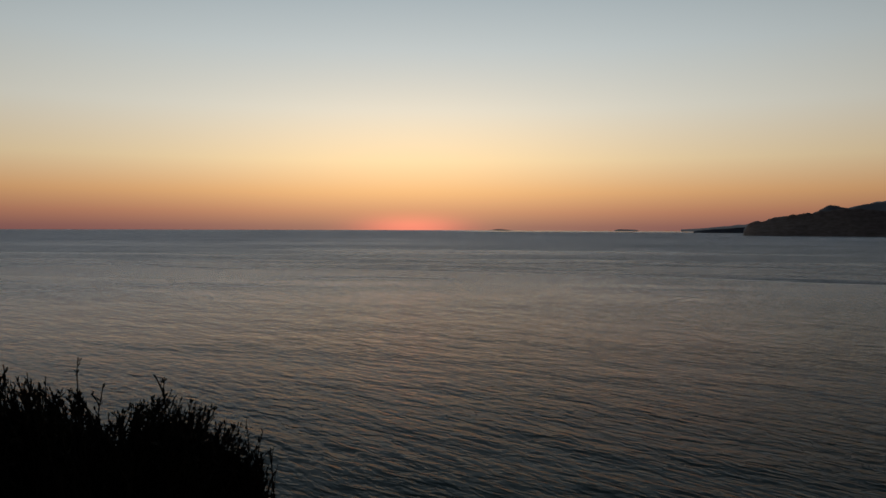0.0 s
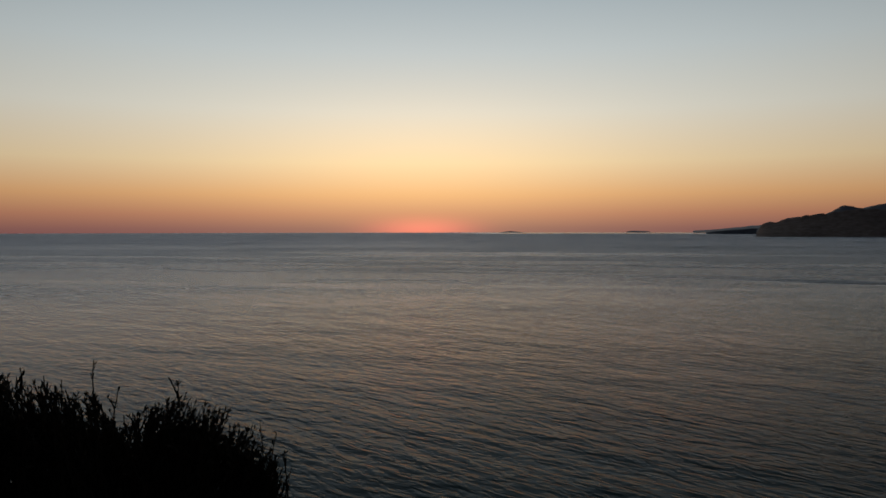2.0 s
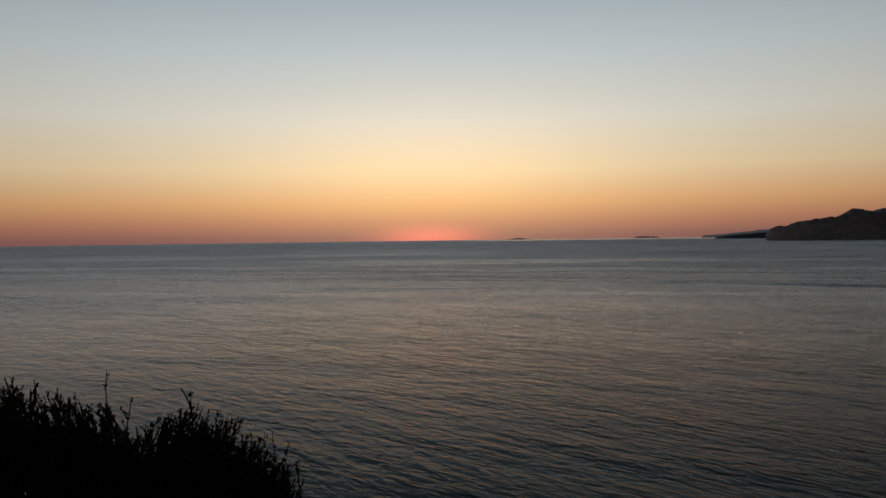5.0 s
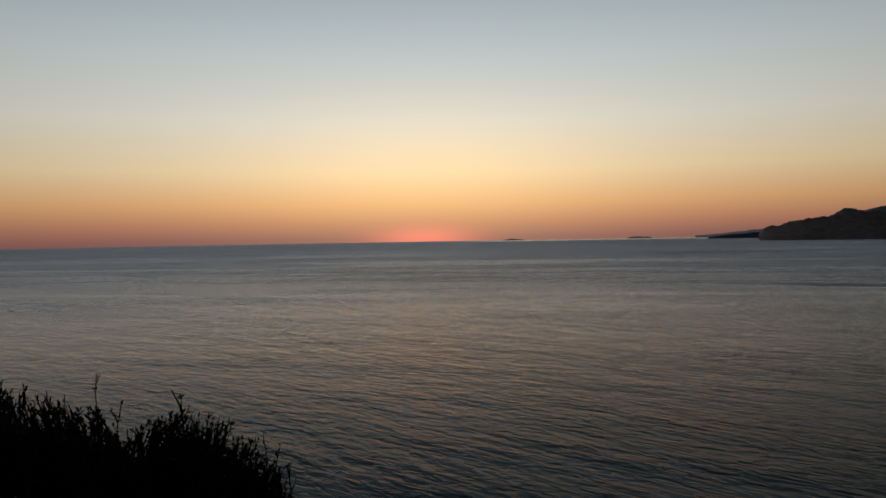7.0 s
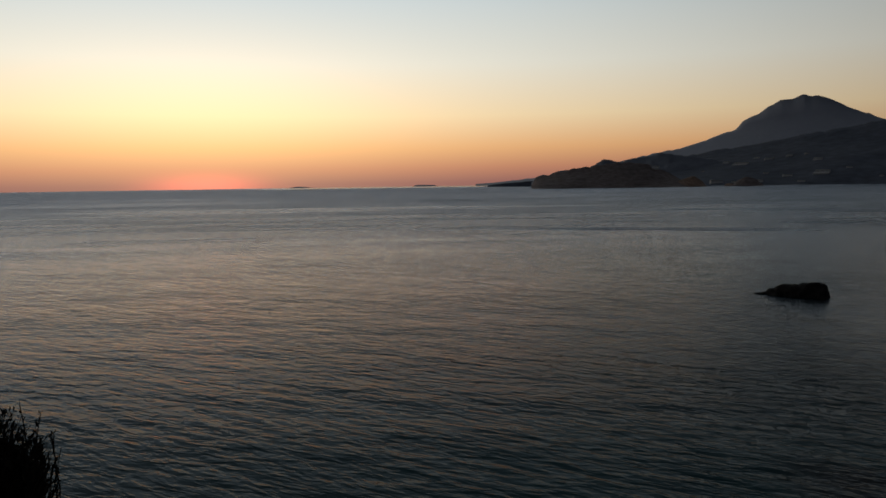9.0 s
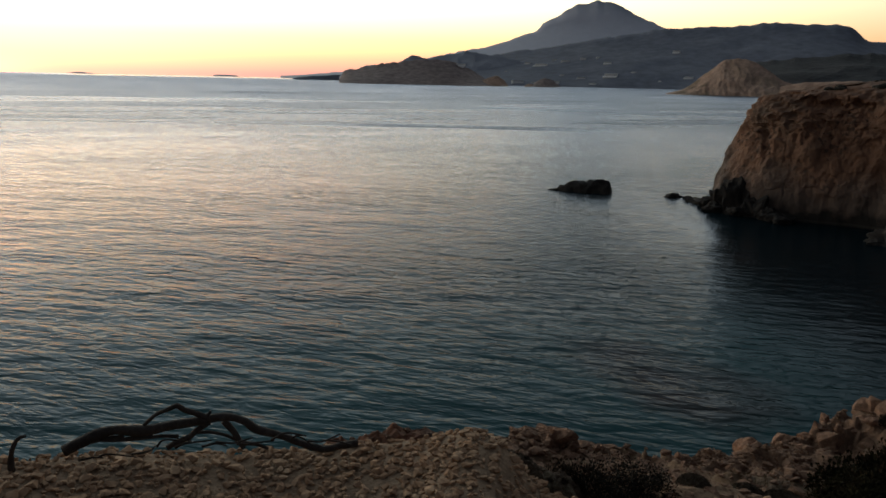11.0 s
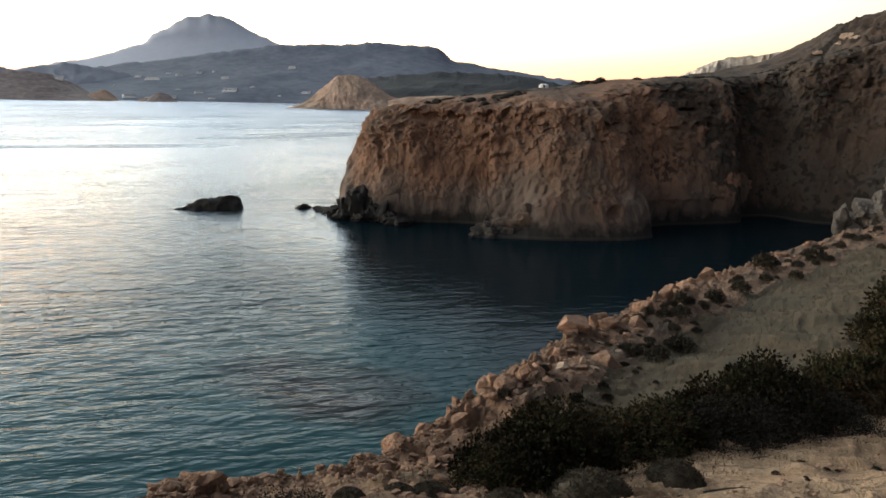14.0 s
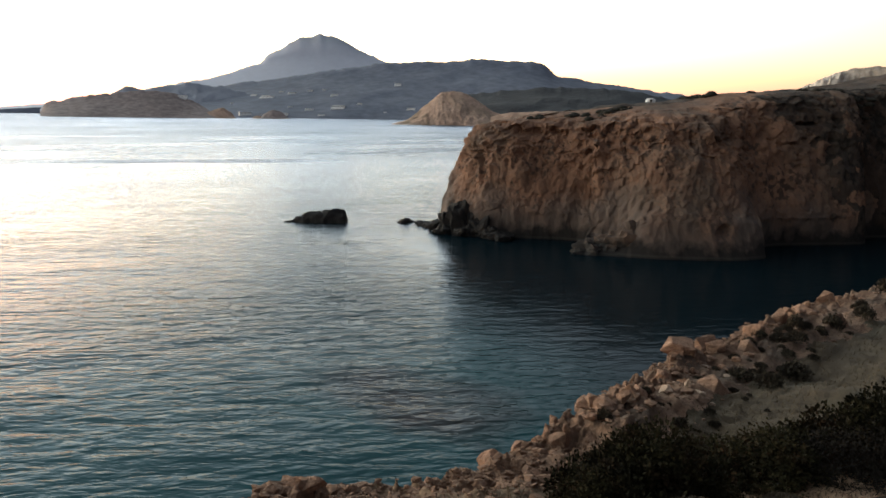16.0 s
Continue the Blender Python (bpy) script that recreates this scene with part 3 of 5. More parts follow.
def build_ground():
    gx = graded(-60, 112, -4, 9, 0.06, 1.012)
    gy = graded(-70, 34, -1, 9, 0.06, 1.03)
    x, y = np.meshgrid(gx, gy, indexing="ij")
    z = ground_z(x, y)
    me = grid_mesh("ground", xyz(x, y, z))
    me.materials.append(MAT["soil"])
    me.materials.append(MAT["litter"])
    me.materials.append(MAT["gravel"])
    me.materials.append(MAT["rim_rock"])
    me.materials.append(MAT["stony"])
    mid = np.zeros(len(me.polygons) * 3)
    me.polygons.foreach_get("center", mid)
    mid = mid.reshape(-1, 3)
    feet = sorted(meet(az, el)[:2] for az, el, w, h in BAND[:13])
    line = np.interp(mid[:, 0], [q[0] for q in feet], [q[1] - .3 for q in feet]) + .35 * vnoise(mid * .9, 33)
    line = np.where(mid[:, 0] > feet[-1][0], line - .42 * (mid[:, 0] - feet[-1][0]), line)
    rough = .6 * vnoise(mid * .9, 35)
    rim = mid[:, 1] - np.interp(mid[:, 0], RIM_X, RIM_Y) + 1.3 + .05 * mid[:, 0] - rough
    far = np.hypot(mid[:, 0], mid[:, 1])
    kind = np.where((mid[:, 1] > line) & (mid[:, 0] > feet[0][0]), 1, 0)
    kind = np.where((far < 13) & (mid[:, 1] > mid[:, 0] * .5 - .2 + rough), 4, kind)
    kind = np.where((rim > 0) & (mid[:, 0] > 8.5), 3, kind)
    kind = np.where(far < 4.0, 2, kind)
    me.polygons.foreach_set("material_index", kind.astype(np.int32))
    return put("ground", me, "soil", label="dry sandy slope above the cove with scattered stones", category="ground", kind="structure")


ground = build_ground()


# ---- the headland across the cove ----
COAST = [(150, 84), (110, 74), (91, 68.5), (79, 65), (74.6, 60), (74, 55), (75.6, 51), (78, 47.5), (79.6, 43.5), (78, 40.5), (72.6, 39), (74, 34.5), (76.6, 29.6),
         (80.2, 24.8), (84.3, 22.8), (88.5, 25.2), (93.3, 24.6), (98.5, 20), (102.5, 16.6), (108, 17), (111, 13.6), (108.5, 9.8), (108.5, 5.5), (106, 0), (102, -5), (100, -12), (104, -25)]
# along the coast: how far and how high the foot of the cliff stands back from the water, and how far its rim does
STATION = [0, 4, 8, 9, 10, 10.8, 11.4, 12, 13, 14, 15, 17, 20, 21, 23, 26]
FOOT_IN = [2, 2.0, 1.0, 2.5, 6.5, 7.0, 5.2, 4.2, 3.8, 3.2, 1.2, 0.8, 0.6, 2.0, 3, 4]
FOOT_UP = [5, 5, 5, 2.5, 1.3, 1.8, 6.0, 6.5, 6.2, 6, 5, 5, 6, 7, 8, 9]
RIM_IN = [6, 6.8, 5, 6.5, 11, 11, 10, 9.5, 9.5, 10, 5.5, 4.5, 7, 9, 12, 14]
# which way the cliff leans back, in degrees from x
TURNS = [0, 2, 3, 4, 5, 6, 8, 10, 12, 13, 14, 15, 17, 19, 20, 21, 22, 23, 24, 26]
HEADING = [-75, -72, -55, -20, 5, 18, 22, 22, 35, 50, 65, 65, 55, 45, 20, 12, 5, -12, -15, 5]
# hollows worn into the face: bearing, height, half width, half height above and below, depth
HOLES = [(-65.6, 12.2, 2.4, 1.4, 3.0, .7), (-71.9, 2.8, .8, .8, .8, 1.4), (-57.2, 13.0, 2.4, .7, .6, 1.3), (-55.6, 11.8, 1.0, .5, .5, 1.0), (-62.3, 12.6, 1.0, .5, .4, .9), (-59.6, 13.2, 1.3, .5, .5, 1.0), (-53.9, 9.0, .5, 1.6, 2.5, .9)]
TOPS = [(80, 58, 14.8), (84, 47, 15.2), (86, 36, 15.6), (96, 40, 17.0), (103, 34, 18.6), (112, 28, 18.8), (122, 24, 19.2), (121, 19, 19.6), (121, 14, 22.6), (117, 7, 24.7),
        (116, -4, 28.6), (118, -25, 33), (150, 0, 31), (150, 70, 14), (110, 60, 14.5), (230, 40, 17), (200, 110, 12), (180, -60, 40)]


def top_z(x, y):
    num, den = 0, 0
    for a, b, c in TOPS:
        w = 1.0 / ((x - a) ** 2 + (y - b) ** 2 + 20.0) ** 1.6
        num, den = num + w * c, den + w
    return num / den


def build_headland():
    nu, nv = 1500, 200
    path = spline(COAST, nu)
    station = np.linspace(0, len(COAST) - 1, nu)
    head = np.radians(np.convolve(np.pad(np.interp(station, TURNS, HEADING), 30, mode="edge"), np.ones(61) / 61, "valid"))
    inland = np.stack([np.cos(head), np.sin(head)], 1)
    along = np.concatenate([[0], np.cumsum(np.linalg.norm(np.diff(path, axis=0), axis=1))])
    smooth = lambda ys: np.convolve(np.pad(np.interp(station, STATION, ys), 15, mode="edge"), np.ones(31) / 31, "valid")
    foot, foot_z, lean = smooth(FOOT_IN), smooth(FOOT_UP), smooth(RIM_IN)
    t = np.linspace(0, 1, nv)
    v = np.zeros((nu, nv, 3))
    for i in range(nu):
        knots = [0, .08, .16, .32, .56, .76, .84, .9, 1.0]
        f, r = foot[i], lean[i]
        d = np.interp(t, knots, [-1.5, 0, f * .42, f, f + (r - f) * .45, r - 1.0, r + .4, r + 2.5, r + 9])
        px, py = path[i, 0] + inland[i, 0] * d, path[i, 1] + inland[i, 1] * d
        zt = top_z(px[-1], py[-1])
        zr = top_z(path[i, 0] + inland[i, 0] * (r + 2.5), path[i, 1] + inland[i, 1] * (r + 2.5)) - 0.6
        fz = foot_z[i]
        v[i, :, 0], v[i, :, 1] = px, py
        v[i, :, 2] = np.interp(t, knots, [-3, 0, fz * .62, fz, fz + (zr - fz) * .5, zr - 2.4, zr - .8, zr, zt])
    # broad buttresses and flutes, beds near the rim, worn hollows, and a rough skin
    face = np.clip((t - .05) * 7, 0, 1) * np.clip((1.02 - t) * 6, 0.25, 1)
    upper = np.clip((t - .42) / .25, 0, 1)
    bulk = fbm(v * np.array([.085, .085, .03]), 2, 61)
    flute = fbm(v * np.array([.27, .27, .07]), 3, 65, ridge=True)
    rough = fbm(v * np.array([.8, .8, .6]), 4, 71, gain=.5)
    grain = fbm(v * np.array([3.2, 3.2, 2.6]), 2, 81)
    warp = v + 1.2 * fbm(v * .3, 2, 83)[..., None]
    beds = vnoise(warp * np.array([.07, .07, 1.25]), 85)
    crack = np.clip(.10 - np.abs(vnoise(warp * np.array([.33, .33, .12]), 87)), 0, .1) * 10
    pits = np.clip(vnoise(v * np.array([.75, .75, 1.5]), 99) - .36, 0, 1) * np.clip(vnoise(v * .16, 101) * 1.6 + .25, 0, 1)
    chips = np.clip(vnoise(v * np.array([1.7, 1.7, 2.6]), 111) - .34, 0, 1)
    su = along[:, None] + .35 * fbm(v * .5, 2, 121)
    sz = v[..., 2] + .35 * fbm(v * .5, 2, 125)
    crags = .50 * blocks(su, sz * .7, 3.8, 710, .0) + .30 * blocks(su, sz * .9, 1.6, 720, .12) + .17 * blocks(su, sz * 1.2, .75, 730, .2)
    push = .9 * bulk + .34 * flute + crags * (.45 + .55 * upper) + (.16 + .10 * upper) * rough + .05 * grain + .42 * beds * upper - .2 * crack * (.3 + .7 * upper) - 2.2 * pits * (.12 + upper) - .7 * chips * (.06 + upper)
    az = np.degrees(np.arctan2(-v[..., 0], v[..., 1]))
    dist = np.hypot(v[..., 0], v[..., 1])
    for a0, z0, w, up, down, deep in HOLES:
        side = np.radians(az - a0) * dist / w
        dz = v[..., 2] - z0
        dz = np.where(dz > 0, dz / up, dz / down)
        push = push - deep * np.sqrt(np.clip(1 - side ** 2 - dz ** 2 + .8 * rough, 0, 1)) * (np.abs(side) < 1.5) * (np.abs(dz) < 1.5) * (dist < 112)
    push = push * face[None, :]
    v[..., 0] -= inland[:, None, 0] * push
    v[..., 1] -= inland[:, None, 1] * push
    v[..., 2] += 0.22 * rough * face[None, :] * (t[None, :] > .2)
    me = grid_mesh("headland", v[:, ::-1])
    put("headland", me, "cliff", label="steep brown rock headland falling into the sea", category="cliff", kind="structure")
    # rock round the back of the cove, darkened in colour for the shade there
    me.materials.append(MAT["shaded_cliff"])
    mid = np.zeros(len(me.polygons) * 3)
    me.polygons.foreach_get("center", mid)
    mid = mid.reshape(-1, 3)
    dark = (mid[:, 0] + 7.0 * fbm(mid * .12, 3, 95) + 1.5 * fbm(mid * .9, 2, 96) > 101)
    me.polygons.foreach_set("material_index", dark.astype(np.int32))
    # plateau behind the rim
    gx, gy = np.meshgrid(graded(76, 260, 80, 140, .45, 1.06), graded(-70, 120, -14, 44, .45, 1.06), indexing="ij")
    pts = np.stack([gx, gy], -1).reshape(-1, 2)
    dist = np.full(len(pts), 1e9)
    inside = np.zeros(len(pts), bool)
    ring = np.concatenate([path[::6], [[300, -60], [300, 110]]])
    for p, q in zip(ring, np.roll(ring, -1, 0)):
        e = q - p
        s = np.clip(((pts - p) @ e) / (e @ e), 0, 1)
        dist = np.minimum(dist, np.linalg.norm(pts - (p + s[:, None] * e), axis=1))
        hit = ((p[1] > pts[:, 1]) != (q[1] > pts[:, 1])) & (pts[:, 0] < e[0] * (pts[:, 1] - p[1]) / (e[1] + 1e-12) + p[0])
        inside ^= hit
    reach = np.interp(gy, [-10, 20, 60], [22.5, 19.0, 14.0])
    ok = (inside & (dist > reach.reshape(-1) - 4.0)).reshape(gx.shape)
    z = top_z(gx, gy) - 0.15 + 0.35 * fbm(xyz(gx * .25, gy * .25, 0), 4, 91) + np.clip((20 - gy) / 12, 0, 1) * .7 * fbm(xyz(gx * .22, gy * .22, 4), 4, 93, ridge=True)
    z = z + np.clip((22 - gy) / 10, 0, 1) * np.clip((150 - gx) / 10, 0, 1) * (1.1 * blocks(gx, gy, 3.2, 750) + .6 * blocks(gx, gy, 1.3, 760) - .5)
    z = z - 1.1 * np.clip((reach - dist.reshape(gx.shape)) / 3, 0, 1)
    z = np.where(ok, z, z - 3)
    keep = ok[:-1, :-1] | ok[1:, :-1] | ok[1:, 1:] | ok[:-1, 1:]
    put("headland_top", grid_mesh("headland_top", xyz(gx, gy, z), keep=keep), "shaded_cliff", label="dry scrubby plateau on top of the headland", category="plateau", kind="structure")


build_headland()


# ---- far land, from the nearest to the mountain ----
def ridge(name, mat, d, line, depth, label, category="hill", low=-1.0, rough=0.06, n=220, near=None, seed=0, feature=1.0, kind="structure", sharp=5):
    """A hill whose crest runs along (bearing, elevation) at d metres, with slopes in front and behind."""
    ln = np.array(sorted(line, key=lambda q: -q[0]), float)
    a_even = np.linspace(ln[0, 0], ln[-1, 0], n)
    p = 0.5 * np.stack([a_even, np.interp(a_even, ln[::-1, 0], ln[::-1, 1])], 1) + 0.5 * np.stack([a_even, np.interp(a_even, spline(ln, 400)[::-1, 0], spline(ln, 400)[::-1, 1])], 1)
    az, el = np.radians(p[:, 0]), np.radians(p[:, 1])
    jag = d * np.radians(0.06) * fbm(xyz(p[:, 0] * 2.2, seed, 0), 4, 300) * np.clip(p[:, 1] + .3, 0, 1)
    crest = EYE + d * np.tan(el)
    nv = 45
    s = np.linspace(-1, 1, nv)
    rr = d + np.where(s < 0, s * depth, s * depth * 0.7)
    a2, r2 = np.meshgrid(az, rr, indexing="ij")
    x, y = -np.sin(a2) * r2, np.cos(a2) * r2
    fall = np.where(s < 0, 1 - np.abs(s) ** 0.85, 1 - np.abs(s) ** 1.2)
    wide = max(9, n // (9 if sharp < 10 else 4)) | 1
    soft_crest = np.convolve(np.pad(crest, wide // 2, mode="edge"), np.ones(wide) / wide, "valid")
    share = np.clip(fall, 0, 1)[None, :] ** sharp
    crest2 = soft_crest[:, None] * (1 - share) + crest[:, None] * share
    z = low + (np.maximum(crest2, low + 0.5) - low) * fall[None, :] + jag[:, None] * np.clip(fall, 0, 1)[None, :] ** 8
    q = xyz(x, y, 0) / (depth * 0.35)
    nn = fbm(q, 5, 100 + seed, ridge=True) * rough * (crest[:, None] - low) * (1 - np.abs(fall - 0.5) * 2)
    z = z + nn * (s[None, :] < 0.02) * feature
    lobes = fbm(q * 2, 3, 140 + seed) * depth * 0.05 * min(rough / .06, 1) * (1 - fall[None, :])
    x, y = x - np.sin(a2) * lobes, y + np.cos(a2) * lobes
    return put(name, grid_mesh(name, xyz(x, y, z)[:, ::-1]), mat, label=label, category=category, kind=kind)


ridge("mountain", "hazy_peak", 4500, [(-18, -.2), (-26, .8), (-30.7, 1.85), (-34.2, 2.55), (-36.5, 3.35), (-37.2, 3.75), (-37.5, 4.15), (-38.3, 4.5), (-39.1, 5.0), (-39.8, 5.42), (-40.5, 5.5), (-41.2, 5.72), (-41.9, 5.68), (-42.8, 5.48),
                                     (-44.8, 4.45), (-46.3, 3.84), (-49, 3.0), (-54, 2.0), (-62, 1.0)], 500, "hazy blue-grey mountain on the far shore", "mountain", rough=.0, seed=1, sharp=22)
ridge("plateau_hill", "hazy_hill", 2700, [(-27, .2), (-33, 1.6), (-37, 2.3), (-42.3, 3.17), (-46.7, 3.82), (-50.8, 3.96), (-53.5, 4.2), (-55.5, 4.05), (-57.9, 3.97), (-59.2, 3.05), (-61.9, 2.57), (-65.4, 2.05), (-72, 1.2)],
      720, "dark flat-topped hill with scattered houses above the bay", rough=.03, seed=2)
ridge("cape_hill", "hazy_ridge", 2480, [(-22.3, -.1), (-22.75, .5), (-23.5, .55), (-24.5, .8), (-25.7, .95), (-26.6, 1.0), (-27.6, 1.57), (-28.3, 1.58), (-28.9, 1.45), (-31.9, 2.0), (-34.5, 1.7), (-38, 1.0)], 160, "low dark cape running out into the sea", "cape", seed=3)
ridge("spit", "hazy_hill", 2800, [(-18.9, -.2), (-20, -.05), (-22, .08), (-23.2, .1)], 40, "low rocky spit at the end of the cape", "spit", n=60, seed=4)
ridge("shore_hill", "hazy_brown", 1850, [(-22.3, -.3), (-22.7, .42), (-23.5, .5), (-24.5, .8), (-25.7, .98), (-26.8, 1.12), (-28, 1.3), (-29.7, 1.42), (-31.3, 1.1), (-32.8, .4), (-33.6, -.2), (-34.2, -.7)], 170, "rounded brown hill on the far shore", rough=.025, seed=5)
ridge("earth_bank", "tan_rock", 1790, [(-32.5, -.6), (-33.2, -.05), (-33.9, .2), (-34.3, .25), (-34.8, -.05), (-35.2, -.6)], 40, "bare earth bank at the far waterline", "bank", n=40, seed=12)
ridge("earth_bank", "hazy_brown", 1800, [(-36.7, -.6), (-37.2, -.1), (-37.8, .18), (-38.4, .05), (-39.2, -.6)], 40, "rough grey-brown bank above the far waterline", "bank", n=40, seed=13)
ridge("earth_bank", "tan_rock", 1795, [(-36.2, -.6), (-36.5, -.3), (-36.9, -.28), (-37.2, -.6)], 20, "low pale bank at the far waterline", "bank", n=30, seed=14)
ridge("low_hill", "hazy_dark", 1500, [(-50, .9), (-53, 1.6), (-58, 2.1), (-62, 2.1), (-65, 1.9), (-68, 1.3), (-72, .9)], 330, "low dark scrub hill behind the bay", seed=6)
ridge("rock_hill", "tan_rock", 1110, [(-46.7, -.75), (-48, -.35), (-49.1, .55), (-50, 1.3), (-50.6, 1.72), (-51.2, 1.78), (-52.4, 1.6), (-53.2, 1.1), (-54.3, .4), (-55.6, -.1), (-57, -.5)], 42, "bare pale tan rock hill by the water", rough=.07, seed=7)
ridge("white_cliff", "white_rock", 215, [(-75.5, 1.9), (-76.7, 2.5), (-78.0, 3.05), (-78.8, 3.35), (-80.5, 3.5), (-82.5, 3.8), (-84.5, 4.0), (-88, 4.4)], 9, "eroded white tuff cliff behind the headland", "cliff", low=16, rough=.3, seed=8)
ridge("sand_strip", "tan_rock", 420, [(-54.3, -.1), (-55.4, .18), (-57, .32), (-60, .38), (-63, .42), (-66, .3)], 20, "pale sandy strip behind the headland", "beach", n=60, seed=11)
ridge("island", "hazy_peak", 4600, [(-13.15, -.2), (-13.3, -.09), (-14.0, -.06), (-14.8, -.1), (-15.0, -.2)], 60, "small flat island on the horizon", "island", n=40, seed=9)
ridge("island", "hazy_peak", 4700, [(-3.4, -.2), (-3.9, -.14), (-4.4, -.08), (-5.0, -.13), (-5.8, -.2)], 60, "faint distant island on the horizon", "island", n=40, seed=10)


# ---- rocks in the water ----
def rock_mesh(name, seed, size, cuts=3, rough=0.35, cut=(.55, .85)):
    bm = bmesh.new()
    bmesh.ops.create_icosphere(bm, subdivisions=cuts, radius=1.0)
    co = np.array([v.co for v in bm.verts])
    n = fbm(co * 1.1 + seed * 7.3, 3, seed, ridge=True) * rough + fbm(co * 3.1 + seed, 2, seed + 3) * rough * 0.35
    # facets
    rng = np.random.default_rng(seed)
    r = np.ones(len(co))
    for k in range(9):
        d = rng.normal(size=3)
        d /= np.linalg.norm(d)
        lim = rng.uniform(*cut)
        dot = co @ d
        r = np.where(dot * r > lim, lim / np.maximum(dot, 1e-6), r)
    r = r * (1 + n * 0.5)
    co = co * r[:, None] * np.array(size)
    for v, c in zip(bm.verts, co):
        v.co = c
    me = bpy.data.meshes.new(name)
    bm.to_mesh(me)
    bm.free()
    return me


def sea_rock():
    nu, nv = 90, 28
    u = np.linspace(0, 1, nu)
    cross = np.linspace(-1, 1, nv)
    half = np.interp(u, [0, .1, .35, .7, .95, 1], [.1, .5, 1.6, 2.3, 2.2, .8])
    high = np.interp(u, [0, .12, .3, .5, .7, .86, .95, 1], [.05, .25, 1.0, 1.55, 1.75, 1.95, 1.7, .0])
    uu, cc = np.meshgrid(u, cross, indexing="ij")
    z = 0.82 * high[:, None] * (1 - np.abs(cc) ** 2.2) - 0.6 * np.abs(cc) ** 4
    p = xyz((uu - .5) * 9.0, cc * half[:, None], z)
    p[..., 2] += 0.35 * fbm(p * 0.9, 4, 201, ridge=True) * np.clip(high[:, None], 0, 1) * (1 - np.abs(cc))
    p[..., 1] += 0.3 * fbm(p * 1.1, 3, 205)
    put("sea_rock", grid_mesh("sea_rock", p[:, ::-1]), "black_rock", label="long low black rock standing out of the water", category="rock",
        m=pose(*bearing(-40.95, 104.0), 0, 0, 0, -43))


sea_rock()
rng = np.random.default_rng(3)
for az, d, s, h in ((-47.9, 105, 1.3, .55), (-48.9, 104, .8, .35), (-49.4, 103, 1.0, .45), (-49.9, 101, 1.3, .6), (-50.3, 99.5, 1.5, 1.0), (-50.8, 98.3, 1.7, 1.5), (-51.3, 97.2, 1.8, 2.3), (-51.7, 97.0, 1.9, 3.2), (-52.3, 96.0, 2.0, 3.6), (-53.0, 95.2, 2.0, 3.2), (-53.8, 94.0, 1.8, 2.4), (-54.6, 92.6, 1.6, 1.6), (-51.2, 95.8, 1.5, .9), (-52.2, 94.5, 1.5, 1.1), (-49.2, 102, .7, .4), (-55.4, 91.6, 1.5, 1.2)):
    put("tip_rock", rock_mesh("tip_rock", int(d * 3) % 50, (s, s * .8, h * .86), 4, .6), "black_rock", label="dark wet rock at the foot of the headland", category="rock",
        group="rocks at the tip of the headland", m=pose(*bearing(az, d - 1.8), h * .15, 0, 0, rng.uniform(0, 360)))

rng = np.random.default_rng(9)
for k in range(64):
    az = -87.0 - 6.6 * rng.uniform() ** .8
    el = -9.2 + rng.uniform() * (1.4 + .95 * (-87.0 - az))
    d, q = rng.uniform(88, 94), rng.uniform(.7, 2.1)
    put("grey_rock", rock_mesh("grey_rock", 500 + k, (q, q * rng.uniform(.6, .9), q * rng.uniform(.8, 1.5)), 3, .45, (.34, .62)), "grey_rock", label="grey broken rock at the back of the cove", category="rock", group="grey rocks in the cove",
        m=pose(*bearing(az, d), EYE + d * math.tan(radians(el)), rng.uniform(-35, 35), rng.uniform(-25, 25), rng.uniform(0, 360)))

# ---- small builders for plants, stones and wood ----
def ground_at(x, y):
    return float(ground_z(np.array([x]), np.array([y]))[0])


def tube(points, radii, sides=6, closed=True):
    """Vertices and faces of a round rod along points."""
    p = np.array(points, float)
    t = np.gradient(p, axis=0)
    t /= np.linalg.norm(t, axis=1)[:, None] + 1e-9
    ref = np.array([0.31, 0.17, 0.93])
    n = np.cross(t, ref)
    n /= np.linalg.norm(n, axis=1)[:, None] + 1e-9
    b = np.cross(t, n)
    a = np.linspace(0, 2 * math.pi, sides, endpoint=False)
    v = p[:, None] + np.array(radii, float)[:, None, None] * (np.cos(a)[None, :, None] * n[:, None] + np.sin(a)[None, :, None] * b[:, None])
    f = []
    for i in range(len(p) - 1):
        for j in range(sides):
            k = (j + 1) % sides
            f.append((i * sides + j, i * sides + k, (i + 1) * sides + k, (i + 1) * sides + j))
    if closed:
        f.append(tuple(range(sides))[::-1])
        f.append(tuple((len(p) - 1) * sides + j for j in range(sides)))
    return v.reshape(-1, 3), f


class Soup:
    """Collects pieces into one mesh."""

    def __init__(self):
        self.v, self.f, self.n = [], [], 0

    def add(self, v, f):
        self.v.append(np.asarray(v, float))
        self.f += [tuple(i + self.n for i in q) for q in f]
        self.n += len(v)

    def mesh(self, name, smooth=False):
        return soup_mesh(name, np.concatenate(self.v).tolist(), self.f, smooth)


